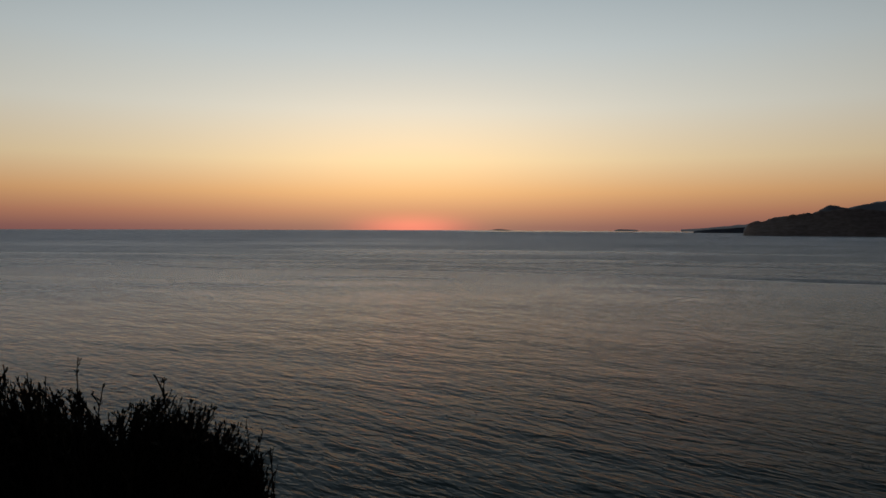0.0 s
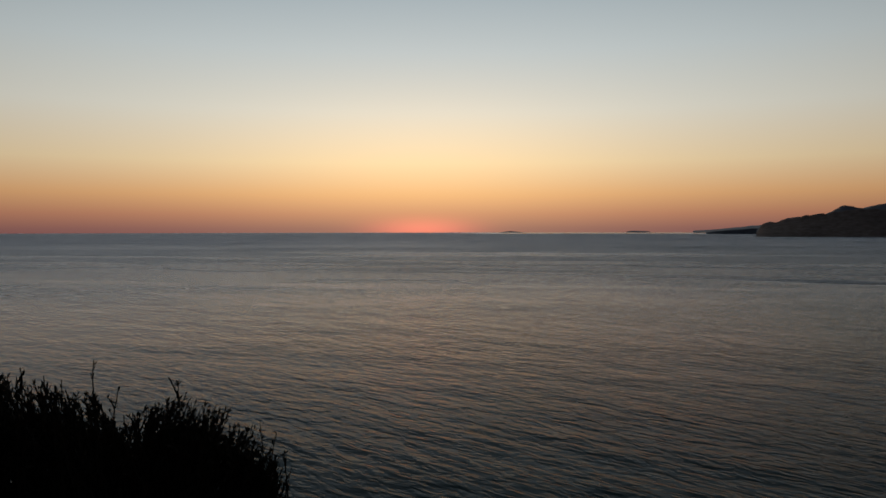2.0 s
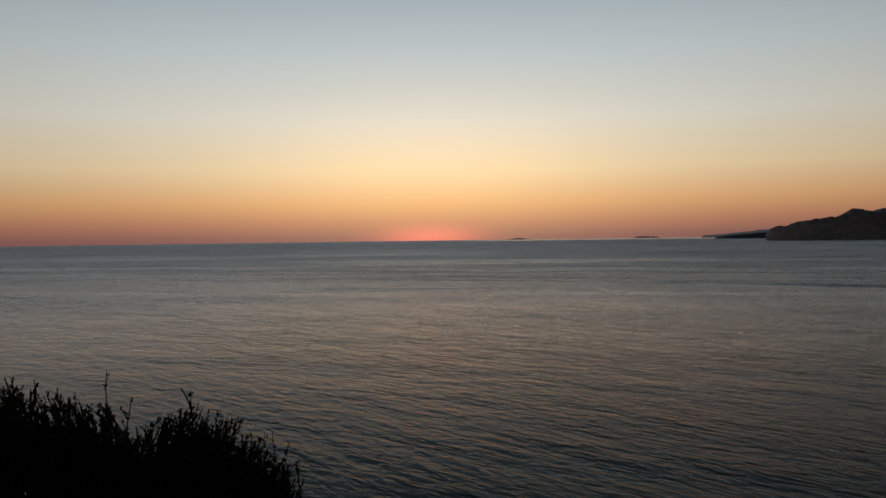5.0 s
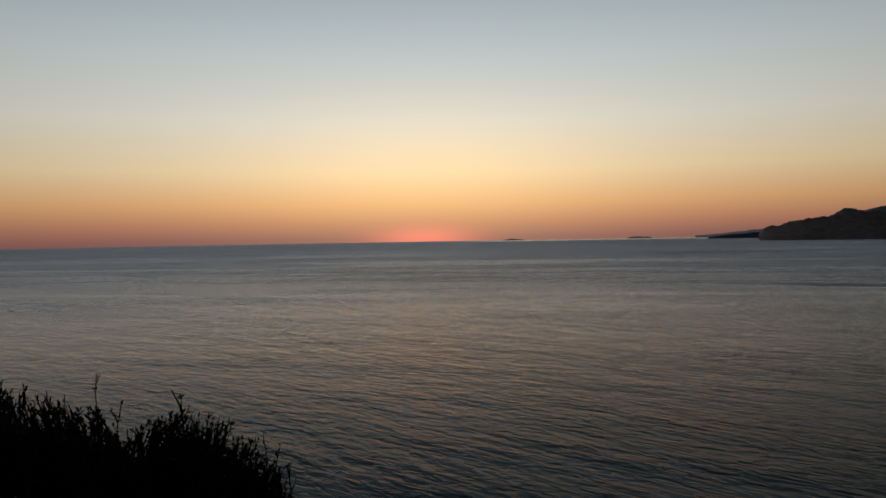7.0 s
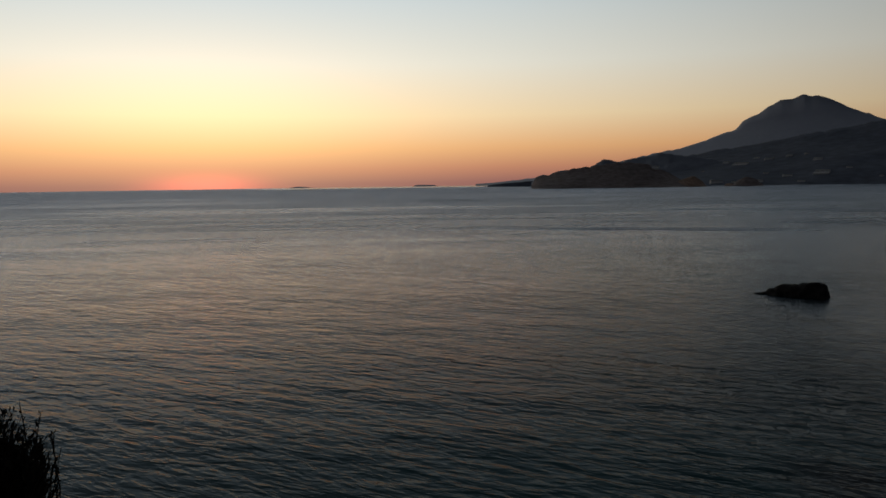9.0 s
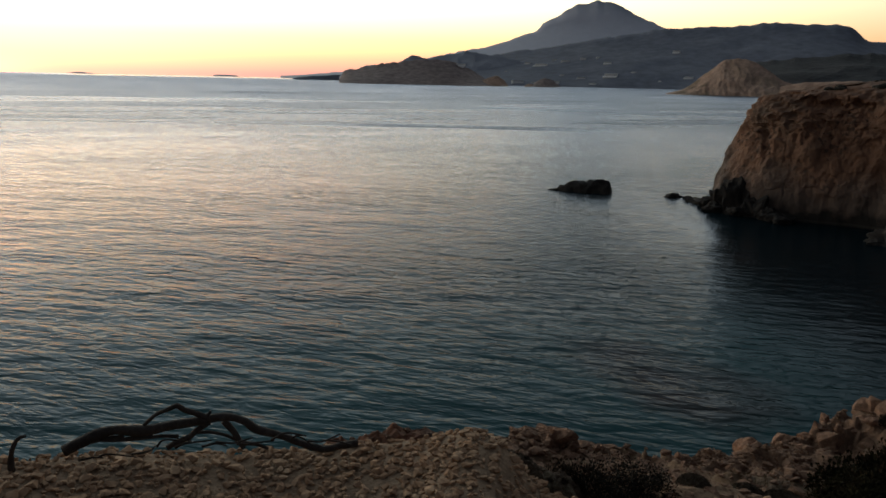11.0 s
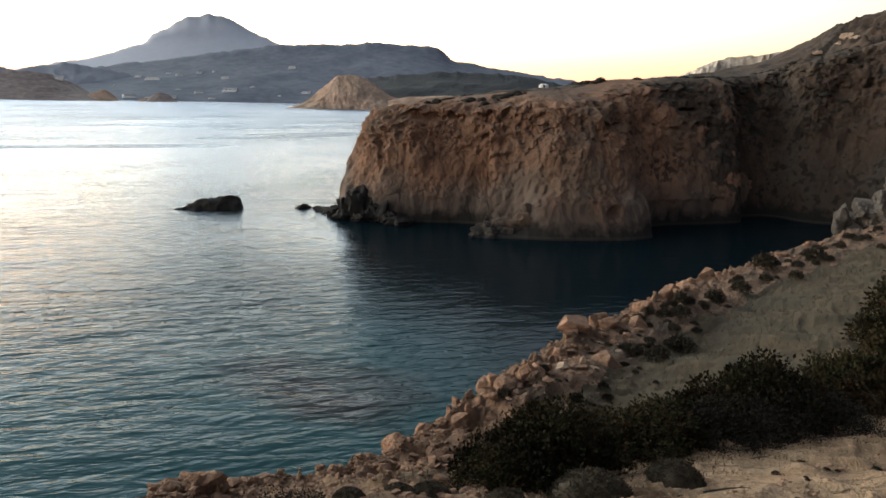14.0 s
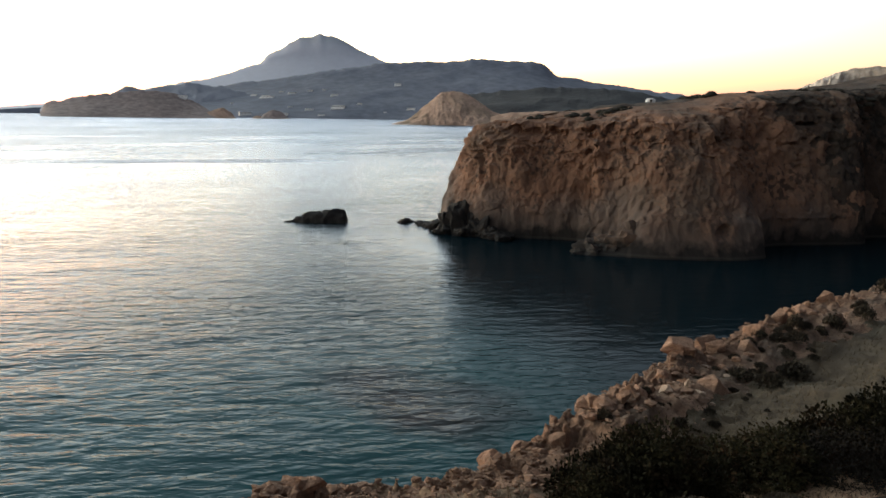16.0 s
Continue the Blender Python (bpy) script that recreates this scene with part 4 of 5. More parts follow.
def leaves(soup, at, out, size, rng, long=1.7):
    """One pointed, folded leaf for each place, facing roughly outwards."""
    n = len(at)
    d = out + rng.normal(size=(n, 3)) * 0.7
    d /= np.linalg.norm(d, axis=1)[:, None]
    s = np.cross(d, rng.normal(size=(n, 3)))
    s /= np.linalg.norm(s, axis=1)[:, None]
    w = np.cross(d, s)
    k = size * rng.uniform(.6, 1.3, n)[:, None]
    v = np.stack([at, at + d * k * long * .5 + s * k * .5 + w * k * .12, at + d * k * long, at + d * k * long * .5 - s * k * .5 + w * k * .12], 1).reshape(-1, 3)
    soup.add(v, [(4 * i, 4 * i + 1, 4 * i + 2, 4 * i + 3) for i in range(n)])


def shrub_kind(seed, clumps, per, leaf, mat="leaf", height=0.85, label="dense dark green mastic shrub on the slope"):
    """A shrub about 2 wide: forked stems and a crown of leaf clumps with gaps."""
    rng = np.random.default_rng(seed)
    top = tagged(new("shrub"), label, "shrub", "shrubs on the slope")
    wood, crown = Soup(), Soup()
    for c in range(clumps):
        a, e = rng.uniform(0, 2 * math.pi), math.asin(rng.uniform(0.02, 1)) 
        r = rng.uniform(.62, 1.0) * (1 + 0.16 * math.sin(3 * a + seed))
        mid = np.array([math.cos(a) * math.cos(e) * r, math.sin(a) * math.cos(e) * r, (0.1 + math.sin(e) * .9) * height * rng.uniform(.75, 1.1)])
        rad = rng.uniform(.12, .42)
        off = rng.normal(size=(per, 3))
        off /= np.linalg.norm(off, axis=1)[:, None]
        leaves(crown, mid + off * rad * rng.uniform(.45, 1.05, per)[:, None] * np.array([1, 1, .85]), off + np.array([0, 0, .35]), leaf, rng)
        if c % 3 == 0:
            root = np.array([rng.normal() * .12, rng.normal() * .12, -.08])
            bend = (root + mid) / 2 + rng.normal(size=3) * .08
            wood.add(*tube(spline([root, bend, mid], 5), [.03, .025, .02, .014, .008], 4))
    put("stem", wood.mesh("stem"), "twig", top)
    put("crown", crown.mesh("crown"), mat, top)
    return top


def scaled(x, y, z, turn, sx, sy, sz, tilt=0):
    return pose(x, y, z, tilt, 0, turn) @ Matrix.Diagonal((sx, sy, sz, 1))


def stand(kind, m):
    """A copy at its true size, whatever the size of the first of its kind."""
    return copy_thing(kind, m @ Matrix.Diagonal((*(1 / c for c in kind.scale), 1)))


# ---- the shrubs on the slope ----
KINDS = [shrub_kind(11, 70, 150, .044), shrub_kind(12, 74, 150, .050, height=.8), shrub_kind(13, 66, 150, .046, height=1.0)]
GREY = shrub_kind(15, 60, 120, .026, "dead_shrub", .75, "grey half-dead twiggy shrub among the green ones")
rng = np.random.default_rng(17)
for k, (az, el, w, h) in enumerate(BAND):
    x, y, d = meet(az, el)
    m = scaled(x, y, ground_at(x, y) - .1, rng.uniform(0, 360), w * rng.uniform(.8, 1.12), w * rng.uniform(.75, 1.0), h * .98 * rng.uniform(.75, 1.15))
    if k < 3:
        KINDS[k].matrix_basis = m
    else:
        copy_thing(KINDS[k % 3], m)


for k, (az, el, w, h) in enumerate(((-80.8, -23.9, 1.0, .95), (-83.2, -23.2, 1.1, 1.05), (-85.8, -22.4, 1.1, 1.0), (-88.3, -21.6, 1.1, .9))):
    x, y, d = meet(az, el)
    m = scaled(x, y, ground_at(x, y) - .1, k * 77, w, w * .85, h)
    if k:
        copy_thing(GREY, m)
    else:
        GREY.matrix_basis = m


# ---- low thorny cushions ----
def cushion_kind(seed, spikes, label, mat="cushion"):
    rng = np.random.default_rng(seed)
    top = tagged(new("cushion_bush"), label, "bush", "thorny cushions on the slope")
    nu, nv = 40, 14
    a, e = np.meshgrid(np.linspace(0, 2 * math.pi, nu), np.linspace(-.25, math.pi / 2, nv), indexing="ij")
    p = xyz(np.cos(a) * np.cos(e), np.sin(a) * np.cos(e), np.sin(e) * .72)
    p *= (1 + .08 * fbm(p * 2.2 + seed, 3, seed))[..., None]
    p *= 0.93
    put("mound", grid_mesh("mound", p), mat, top)
    s = Soup()
    u = rng.normal(size=(spikes, 3))
    u[:, 2] = np.abs(u[:, 2])
    u /= np.linalg.norm(u, axis=1)[:, None]
    at = u * np.array([1, 1, .72]) * .88
    at *= rng.uniform(.9, 1.12, (spikes, 1))
    leaves(s, at, u + .5 * rng.normal(size=u.shape), .034, rng, 2.6)
    put("thorn_cover", s.mesh("thorn_cover"), mat, top)
    return top


CUSH = cushion_kind(5, 9000, "round grey-brown thorny cushion bush")
for k, (az, el, w, h) in enumerate([(-71.6, -29.0, .60, .50), (-78.0, -27.4, .46, .50), (-55.4, -29.9, .22, .2), (-64.5, -29.9, .24, .2), (-58.0, -29.7, .30, .28),
                                    (-51.2, -30.6, .22, .2)]):
    x, y, d = meet(az, el)
    m = scaled(x, y, ground_at(x, y) - .05, k * 47, w, w * .9, h)
    if k:
        stand(CUSH, m)
    else:
        CUSH.matrix_basis = m


DARK = shrub_kind(14, 55, 80, .036, "head_scrub", .55, "dark brown twiggy bush beside the earth hump")
for k, (az, el, w, h) in enumerate([(-43.0, -32.0, .50, .55), (-46.5, -31.9, .46, .42), (-40.2, -31.6, .26, .5)]):
    x, y, d = meet(az, el)
    m = scaled(x, y, ground_at(x, y) - .05, k * 80, w, w * .9, h)
    if k:
        stand(DARK, m)
    else:
        DARK.matrix_basis = m


# ---- dry tufts and small scrub ----
def tuft_kind(seed, n, label, group, mat="dry"):
    rng = np.random.default_rng(seed)
    top = tagged(new("scrub"), label, "scrub", group)
    s = Soup()
    a, r = rng.uniform(0, 2 * math.pi, n), np.sqrt(rng.uniform(0, 1, n)) * .72
    at = xyz(np.cos(a) * r, np.sin(a) * r, rng.uniform(.1, 1, n) ** .6 * np.sqrt(np.maximum(0, 1 - (r / .8) ** 2)) * .85)
    at += .06 * rng.normal(size=at.shape)
    at[:, 2] = np.maximum(at[:, 2], .02)
    leaves(s, at, at + np.array([0, 0, .25]), .12, rng, 1.9)
    put("twiggy_clump", s.mesh("twiggy_clump"), mat, top)
    return top


TUFT = tuft_kind(31, 560, "small dark dry scrub tuft", "scrub tufts on the slope")
rng = np.random.default_rng(23)
count = 0
while count < 90:
    x = rng.uniform(12, 75)
    y = np.interp(x, RIM_X, RIM_Y) - 0.5 - .02 * x - abs(rng.normal()) * (.75 + x * .012)
    w = min(rng.lognormal(-1.75, .45), .42) * (1 + x / 45)
    m = scaled(x, y, ground_at(x, y) - .02, rng.uniform(0, 360), w, w * rng.uniform(.7, 1), w * rng.uniform(.7, 1.2))
    if count:
        stand(TUFT, m)
    else:
        TUFT.matrix_basis = m
    count += 1

for k in range(34):
    x, y, d = meet(rng.uniform(-96, -66), rng.uniform(-31, -23))
    w = rng.uniform(.04, .10)
    stand(TUFT, scaled(x, y, ground_at(x, y) - .01, rng.uniform(0, 360), w, w, w * rng.uniform(.5, .9)))

HEAD_TUFT = cushion_kind(37, 900, "dark low scrub on the headland", "head_scrub")
HEAD_TUFT["group"] = "scrub on the headland"
SPOTS = []
for cx, cy, reach, n in ((103, 36, 3.4, 12), (106, 33, 2.5, 8), (88, 46, 2.0, 9), (91, 44, 2.0, 6), (87, 50, 1.6, 5), (84, 53, 1.4, 4), (110, 23, 2.2, 9), (112, 19, 2.6, 12), (114, 25, 2.0, 6)):
    for k in range(n):
        w = rng.uniform(.45, 1.15)
        SPOTS.append((cx + rng.normal() * reach * .5, cy + rng.normal() * reach * .5, w, w * rng.uniform(.8, 1.4)))
for k in range(9):
    w = rng.uniform(.5, 1.0)
    SPOTS.append((*bearing(-75.2 - k * .27, 114 + rng.uniform(-1.5, 1.5)), w, w * rng.uniform(.8, 1.3)))
for k in range(270):
    x, y = (rng.uniform(103, 128), rng.uniform(-14, 20)) if k % 4 else (rng.uniform(82, 112), rng.uniform(26, 56))
    w = min(rng.lognormal(-.6, .45), 1.2) if k % 4 else rng.uniform(.14, .4)
    SPOTS.append((x, y, w, w * rng.uniform(.6, 1.1)))


def drop_on(trees, x, y):
    for tree in trees:
        hit = tree.ray_cast(Vector((x, y, 400)), Vector((0, 0, -1)))
        if hit[0] is not None:
            return hit[0].z
    return None


def tree_of(ob):
    return BVHTree.FromPolygons([v.co for v in ob.data.vertices], [p.vertices for p in ob.data.polygons])


HEAD_TREES = [tree_of(bpy.data.objects["headland"]), tree_of(bpy.data.objects["headland_top"])]
placed = 0
for x, y, w, h in SPOTS:
    zs = [t for t in (drop_on([tr], x, y) for tr in HEAD_TREES) if t is not None]
    if not zs or max(zs) < (14.5 if y < 24 else 3):
        continue
    m = scaled(x, y, max(zs) - .1, rng.uniform(0, 360), w, w, h)
    if placed:
        copy_thing(HEAD_TUFT, m)
    else:
        HEAD_TUFT.matrix_basis = m
    placed += 1


# a long dark bush on the crest, and scrub below the rim farther round
for k in range(26):
    az = -68.2 - k * .1 if k < 17 else -75.3 - (k - 17) * .24
    ux, uy = bearing(az, 1.0)
    for el in np.arange(3.2, .5, -.03):
        way = Vector((ux, uy, math.tan(radians(el)))).normalized()
        hits = [h for h in (tr.ray_cast(Vector((0, 0, EYE)), way) for tr in HEAD_TREES) if h[0] is not None]
        if hits:
            at = min(hits, key=lambda h: h[3])[0]
            w = rng.uniform(.5, .85) if k < 17 else rng.uniform(.4, .8)
            stand(HEAD_TUFT, scaled(at.x, at.y, at.z - (.1 if k < 17 else .9), rng.uniform(0, 360), w, w, w * rng.uniform(.8, 1.2) * (1 - abs(k - 8) * .05 if k < 17 else 1)))
            break


for az, el, q in ((-86.3, 4.75, .75), (-86.7, 4.6, .5), (-89.0, 5.35, .7), (-89.5, 5.25, .5), (-85.9, 4.3, .45), (-84.6, 3.7, .4)):
    ux, uy = bearing(az, 1.0)
    way = Vector((ux, uy, math.tan(radians(el)))).normalized()
    hits = [h for h in (tr.ray_cast(Vector((0, 0, EYE)), way) for tr in HEAD_TREES) if h[0] is not None]
    if hits:
        at = min(hits, key=lambda h: h[3])[0]
        put("pale_rock", rock_mesh("pale_rock", int(-az * 10), (q * 1.8, q, q), 3, .5, (.4, .7)), "white_rock_near", label="pale rock outcrop high on the headland", category="rock", group="pale outcrops", m=pose(at.x, at.y, at.z, 0, 0, az))


# ---- rocks along the rim ----
ROCKS = [rock_mesh("edge_rock", 60 + k, (1, rng.uniform(.7, 1), rng.uniform(.55, .85)), 3, .26, (.30, .58)) for k in range(12)]
PALE = [rock_mesh("pale_rock", 80 + k, (1, rng.uniform(.7, 1), rng.uniform(.4, .6)), 3, .2, (.35, .65)) for k in range(4)]
for me in PALE:
    me.materials.append(MAT["white_rock_near"])


def set_rock(x, y, s, mesh, label, group, sink=.25, name="rock"):
    put(name, mesh, "rock", label=label, category="rock", group=group,
        m=scaled(x, y, ground_at(x, y) + s * (.5 - sink), rng.uniform(0, 360), s, s, s * rng.uniform(.7, 1.1), rng.uniform(-25, 25)))


# bearing and elevation of the foot, half width and half height in thousandths of the distance
BROWN_ROCKS = [(-71.90, -17.06, 16.9, 12.0), (-74.89, -15.53, 23.2, 15.0), (-70.05, -17.89, 10.9, 9.8), (-69.92, -19.50, 8.2, 8.2), (-68.22, -19.38, 11.5, 11.5), (-64.90, -21.04, 12.3, 9.8),
               (-63.74, -22.34, 13.6, 10.9), (-65.69, -21.98, 13.6, 12.3), (-62.66, -22.14, 10.9, 12.3), (-67.33, -20.67, 10.9, 8.2), (-68.97, -18.48, 5.5, 9.3), (-70.42, -18.63, 5.5, 8.2),
               (-66.77, -22.27, 10.9, 6.0), (-64.53, -23.27, 9.3, 5.5), (-70.64, -17.15, 6.0, 7.6), (-67.78, -20.01, 7.1, 9.3), (-69.48, -18.86, 7.1, 8.2), (-72.59, -17.86, 9.8, 7.1),
               (-73.49, -17.39, 8.2, 4.9), (-62.40, -23.73, 9.8, 7.1), (-66.04, -20.87, 7.1, 7.1)]
PALE_SLABS = [(-68.64, -20.84, 13.1, 9.3), (-71.34, -18.06, 9.8, 5.5), (-70.21, -20.23, 6.0, 10.4), (-71.18, -20.28, 9.8, 6.0), (-69.20, -19.46, 6.0, 7.6), (-72.95, -18.51, 6.0, 3.3),
              (-72.01, -20.71, 7.1, 3.8), (-63.43, -24.36, 10.9, 5.5), (-71.61, -19.58, 6.5, 4.4), (-72.20, -19.05, 6.0, 3.8)]


def chunk_mesh(name, seed, size):
    """An angular broken block: the hull of a few corners, its edges worn."""
    q = np.random.default_rng(seed)
    bm = bmesh.new()
    for k in range(15):
        c = q.uniform(-1, 1, 3)
        c /= max(np.abs(c).max() * .5 + np.linalg.norm(c) * .5, 1e-3)
        bm.verts.new(c * np.array(size) * q.uniform(.85, 1.05))
    hull = bmesh.ops.convex_hull(bm, input=bm.verts[:])
    bmesh.ops.delete(bm, geom=[g for g in hull["geom_interior"] if isinstance(g, bmesh.types.BMVert)], context="VERTS")
    bmesh.ops.dissolve_limit(bm, angle_limit=.3, verts=bm.verts[:], edges=bm.edges[:])
    bmesh.ops.bevel(bm, geom=bm.edges[:], offset=.07, segments=2, affect="EDGES", profile=.6)
    bmesh.ops.triangulate(bm, faces=bm.faces[:])
    bmesh.ops.subdivide_edges(bm, edges=[e for e in bm.edges if e.calc_length() > .3], cuts=2, use_grid_fill=True)
    for v in bm.verts:
        v.co *= 1 + .05 * float(fbm(np.array(v.co) * 3.2 + seed, 3, seed))
    me = bpy.data.meshes.new(name)
    bm.to_mesh(me)
    bm.free()
    return me


CHUNKS = [chunk_mesh("edge_rock", 1200 + k, (1, rng.uniform(.7, 1), rng.uniform(.7, 1))) for k in range(14)]
PALE_CHUNKS = [chunk_mesh("pale_rock", 1240 + k, (1, rng.uniform(.6, .9), rng.uniform(.7, 1))) for k in range(6)]
for me in PALE_CHUNKS:
    me.materials.append(MAT["white_rock_near"])
for rows, chunks, label, group in ((BROWN_ROCKS, CHUNKS, "angular brown outcrop of rock on the rim", "outcrops on the rim"), (PALE_SLABS, PALE_CHUNKS, "pale broken slab of rock near the rim", "pale slabs near the rim")):
    for k, (az, el, w, h) in enumerate(rows):
        x, y, d = meet(az, el)
        w, h = w * d / 1000, h * d / 1000
        put("rock", chunks[k % len(chunks)], "rock", label=label, category="rock", group=group,
            m=scaled(x, y, ground_at(x, y) + min(h * .32, .14), az + rng.uniform(-25, 25), w * .9, w * .85, min(h * 1.05, .5), rng.uniform(-20, 20)))
RIM_SCRUB = [(-73.49, -19.37, 5.5), (-75.22, -17.63, 6.0), (-76.00, -17.73, 4.4), (-78.63, -16.63, 5.5), (-78.42, -15.95, 4.4), (-75.13, -16.47, 4.4), (-73.33, -17.29, 5.5), (-77.21, -17.57, 9.3),
             (-76.36, -18.40, 6.0), (-74.92, -15.82, 7.1), (-74.35, -20.26, 3.3), (-74.62, -19.79, 3.3), (-75.94, -20.60, 3.8), (-72.14, -18.22, 4.9), (-72.92, -18.11, 3.8), (-73.72, -16.30, 3.8),
             (-70.62, -16.88, 3.8), (-63.36, -22.96, 4.9), (-64.53, -23.26, 4.4), (-63.63, -21.90, 4.4), (-74.40, -17.12, 3.3), (-78.87, -14.41, 4.4), (-78.95, -13.66, 4.4), (-77.64, -13.97, 4.9),
             (-76.97, -16.65, 7.1), (-66.56, -21.49, 3.8), (-69.00, -21.44, 3.3), (-73.92, -18.81, 2.7), (-74.77, -17.83, 3.3)]
for az, el, w in RIM_SCRUB:
    x, y, d = meet(az, el)
    w = 1.35 * w * d / 1000
    stand(TUFT, scaled(x, y, ground_at(x, y) - .03, rng.uniform(0, 360), w * 1.3, w, w * rng.uniform(.9, 1.3)))


x0, y0 = meet(-39.0, -29.3)[:2]
for k, (dx, dy, s) in enumerate(((0, 0, .23), (.2, -.08, .14), (.13, .14, .17), (-.15, .1, .1), (.32, .08, .1))):
    set_rock(x0 + dx, y0 + dy, s, rock_mesh("boulder", 700 + k, (1, .85, .8), 4, .75), "weathered brown boulder on the cliff edge", "boulders on the cliff edge", .1)
for k in range(260):
    x = 5.6 + 56 * rng.uniform(0, 1) ** 1.7
    y = np.interp(x, RIM_X, RIM_Y) + rng.normal() * (.4 + x * .014) - .2
    s = min(rng.lognormal(-1.95, .5), .5) * (.6 + min(x, 22) / 34) * (.55 if x < 11 else 1)
    set_rock(x, y, s, CHUNKS[k % 14], "broken brown rock on the rim above the cove", "rocks along the rim", .5)
for az, el, s in ((-77.8, -13.4, .42), (-74.5, -15.8, .4), (-80.2, -12.4, .45), (-72.0, -16.9, .34), (-83, -11.3, .45)):
    x, y, d = meet(az, el)
    set_rock(x, y, s, ROCKS[int(s * 77) % 12], "rounded brown boulder on the rim", "rocks along the rim", .3)


for az, d, s, h in ((-61.5, 82.6, 1.4, .6), (-62.3, 83.2, 2.0, 1.0), (-63.4, 83.6, 2.3, 1.5), (-64.8, 84.0, 2.4, 2.1), (-66.0, 84.2, 2.2, 2.6)):
    put("foot_rock", rock_mesh("foot_rock", int(d * 7) % 40 + 900, (s, s * .7, h), 4, .6, (.4, .75)), "grey_cliff", label="low grey rock at the foot of the headland", category="rock",
        group="rocks at the foot of the headland", m=pose(*bearing(az, d), h * .2, 0, 0, az))


# ---- the bare brown hump beyond the gravel ----
def soil_hump():
    az, w = np.meshgrid(np.linspace(-16.5, -42.5, 260), np.linspace(-1, 1, 90), indexing="ij")
    crest = np.interp(-az, [16.5, 18, 20, 22.5, 25, 29, 33, 37, 40, 42.5], [-29.6, -28.4, -27.7, -27.4, -27.3, -27.6, -28.15, -28.6, -29.3, -31.5])
    d = 6.0 + .62 * w + .12 * fbm(xyz(az * .25, w, 0), 3, 405)
    x, y = .3 - np.sin(np.radians(az)) * d, .15 + np.cos(np.radians(az)) * d
    z = EYE - .22 + 6.0 * np.tan(np.radians(crest)) - .55 * np.abs(w) ** 2.2 + .07 * fbm(xyz(x * 2.1, y * 2.1, 0), 5, 401) + .035 * fbm(xyz(x * 7, y * 7, 0), 3, 415, ridge=True)
    tone = az[:-1, :-1] + 2.5 * fbm(xyz(x[:-1, :-1] * 2, y[:-1, :-1] * 2, 0), 3, 409) < -31.5
    top = tagged(new("soil_hump"), "red-brown hump of bare earth at the edge", "earth mound")
    faces = [put("bare_face", grid_mesh("bare_face", xyz(x, y, z), keep=~tone), "red_soil", top), put("dark_face", grid_mesh("dark_face", xyz(x, y, z), keep=tone), "dark_earth", top, "dark crumbling earth")]
    hump = [tree_of(face) for face in faces]
    for k in range(26):
        az_, dd = rng.uniform(-40.5, -27), 6.0 + rng.uniform(-.5, .2)
        px, py = .3 - math.sin(radians(az_)) * dd, .15 + math.cos(radians(az_)) * dd
        hit = drop_on(hump, px, py)
        q = rng.uniform(.03, .075)
        if hit is not None:
            stand(TUFT, scaled(px, py, hit - .02, rng.uniform(0, 360), q, q, q))
    for k in range(46):
        a, q = rng.uniform(-39, -19), rng.uniform(.02, .055) * (1.6 if k % 9 == 0 else 1)
        dd = 6.0 + rng.uniform(-.3, .25)
        px, py = .3 - math.sin(radians(a)) * dd, .15 + math.cos(radians(a)) * dd
        hit = drop_on(hump, px, py)
        if hit is None:
            continue
        put("stone", ROCKS[k % 12], "rock", label="small loose stone lying on the earth hump", category="stone", group="stones on the hump",
            m=scaled(px, py, hit + q * .3, rng.uniform(0, 360), q, q, q * .8, rng.uniform(-25, 25)))


soil_hump()


# ---- the dead branch lying over the lip ----
def at_lip(az, el, d):
    x, y = bearing(az, d)
    return x, y, EYE + d * math.tan(radians(el))


def rod(parent, name, pts, r0, r1, n=26, mat="bark", wob=.006, seed=0):
    p = spline(pts, n)
    p = p + np.stack([vnoise(p * 9 + k * 5.3, seed + k) for k in range(3)], 1) * wob
    r = np.linspace(r0, r1, n) * (1 + .22 * vnoise(p * 14, seed + 9))
    s = Soup()
    s.add(*tube(p, r, 8))
    return put(name, s.mesh(name, True), mat, parent)


branch = tagged(new("dead_branch"), "twisted dark dead branch lying over the gravel edge", "branch")
D = 2.75


def lying(*places):
    return [at_lip(az, el, D) for az, el in places]


rod(branch, "limb", lying((-2.4, -25.8), (-3.8, -25.3), (-5.5, -25.1), (-8.3, -25.3), (-10.8, -25.35), (-12.7, -25.2), (-14.3, -25.2), (-15.5, -25.6), (-16.5, -26.3), (-18.5, -26.9), (-19.7, -27.4), (-20.8, -27.8), (-22, -28.0), (-23.3, -27.8), (-24.7, -27.7)), .021, .013, 70, seed=1)
rod(branch, "limb", lying((-8.0, -25.0), (-9.0, -24.4), (-9.9, -24.1), (-10.5, -23.9), (-11.0, -24.3), (-11.7, -24.6), (-12.8, -25.1)), .007, .012, 34, seed=2)
rod(branch, "limb", lying((-14.0, -25.4), (-14.7, -26.2), (-15.1, -26.9), (-15.4, -27.4)), .013, .010, 20, seed=3)
rod(branch, "limb", lying((-12.9, -25.4), (-11.8, -25.9), (-11.3, -26.2), (-10.3, -26.5), (-9.6, -26.8)), .012, .009, 20, seed=4)
rod(branch, "twig", lying((-11.8, -26.0), (-13.0, -26.1), (-14.2, -26.4), (-14.9, -26.8)), .007, .006, 20, seed=5)
rod(branch, "twig", lying((-4.9, -25.5), (-6.7, -25.75), (-9.0, -25.9), (-10.4, -26.1)), .008, .007, 24, seed=6)
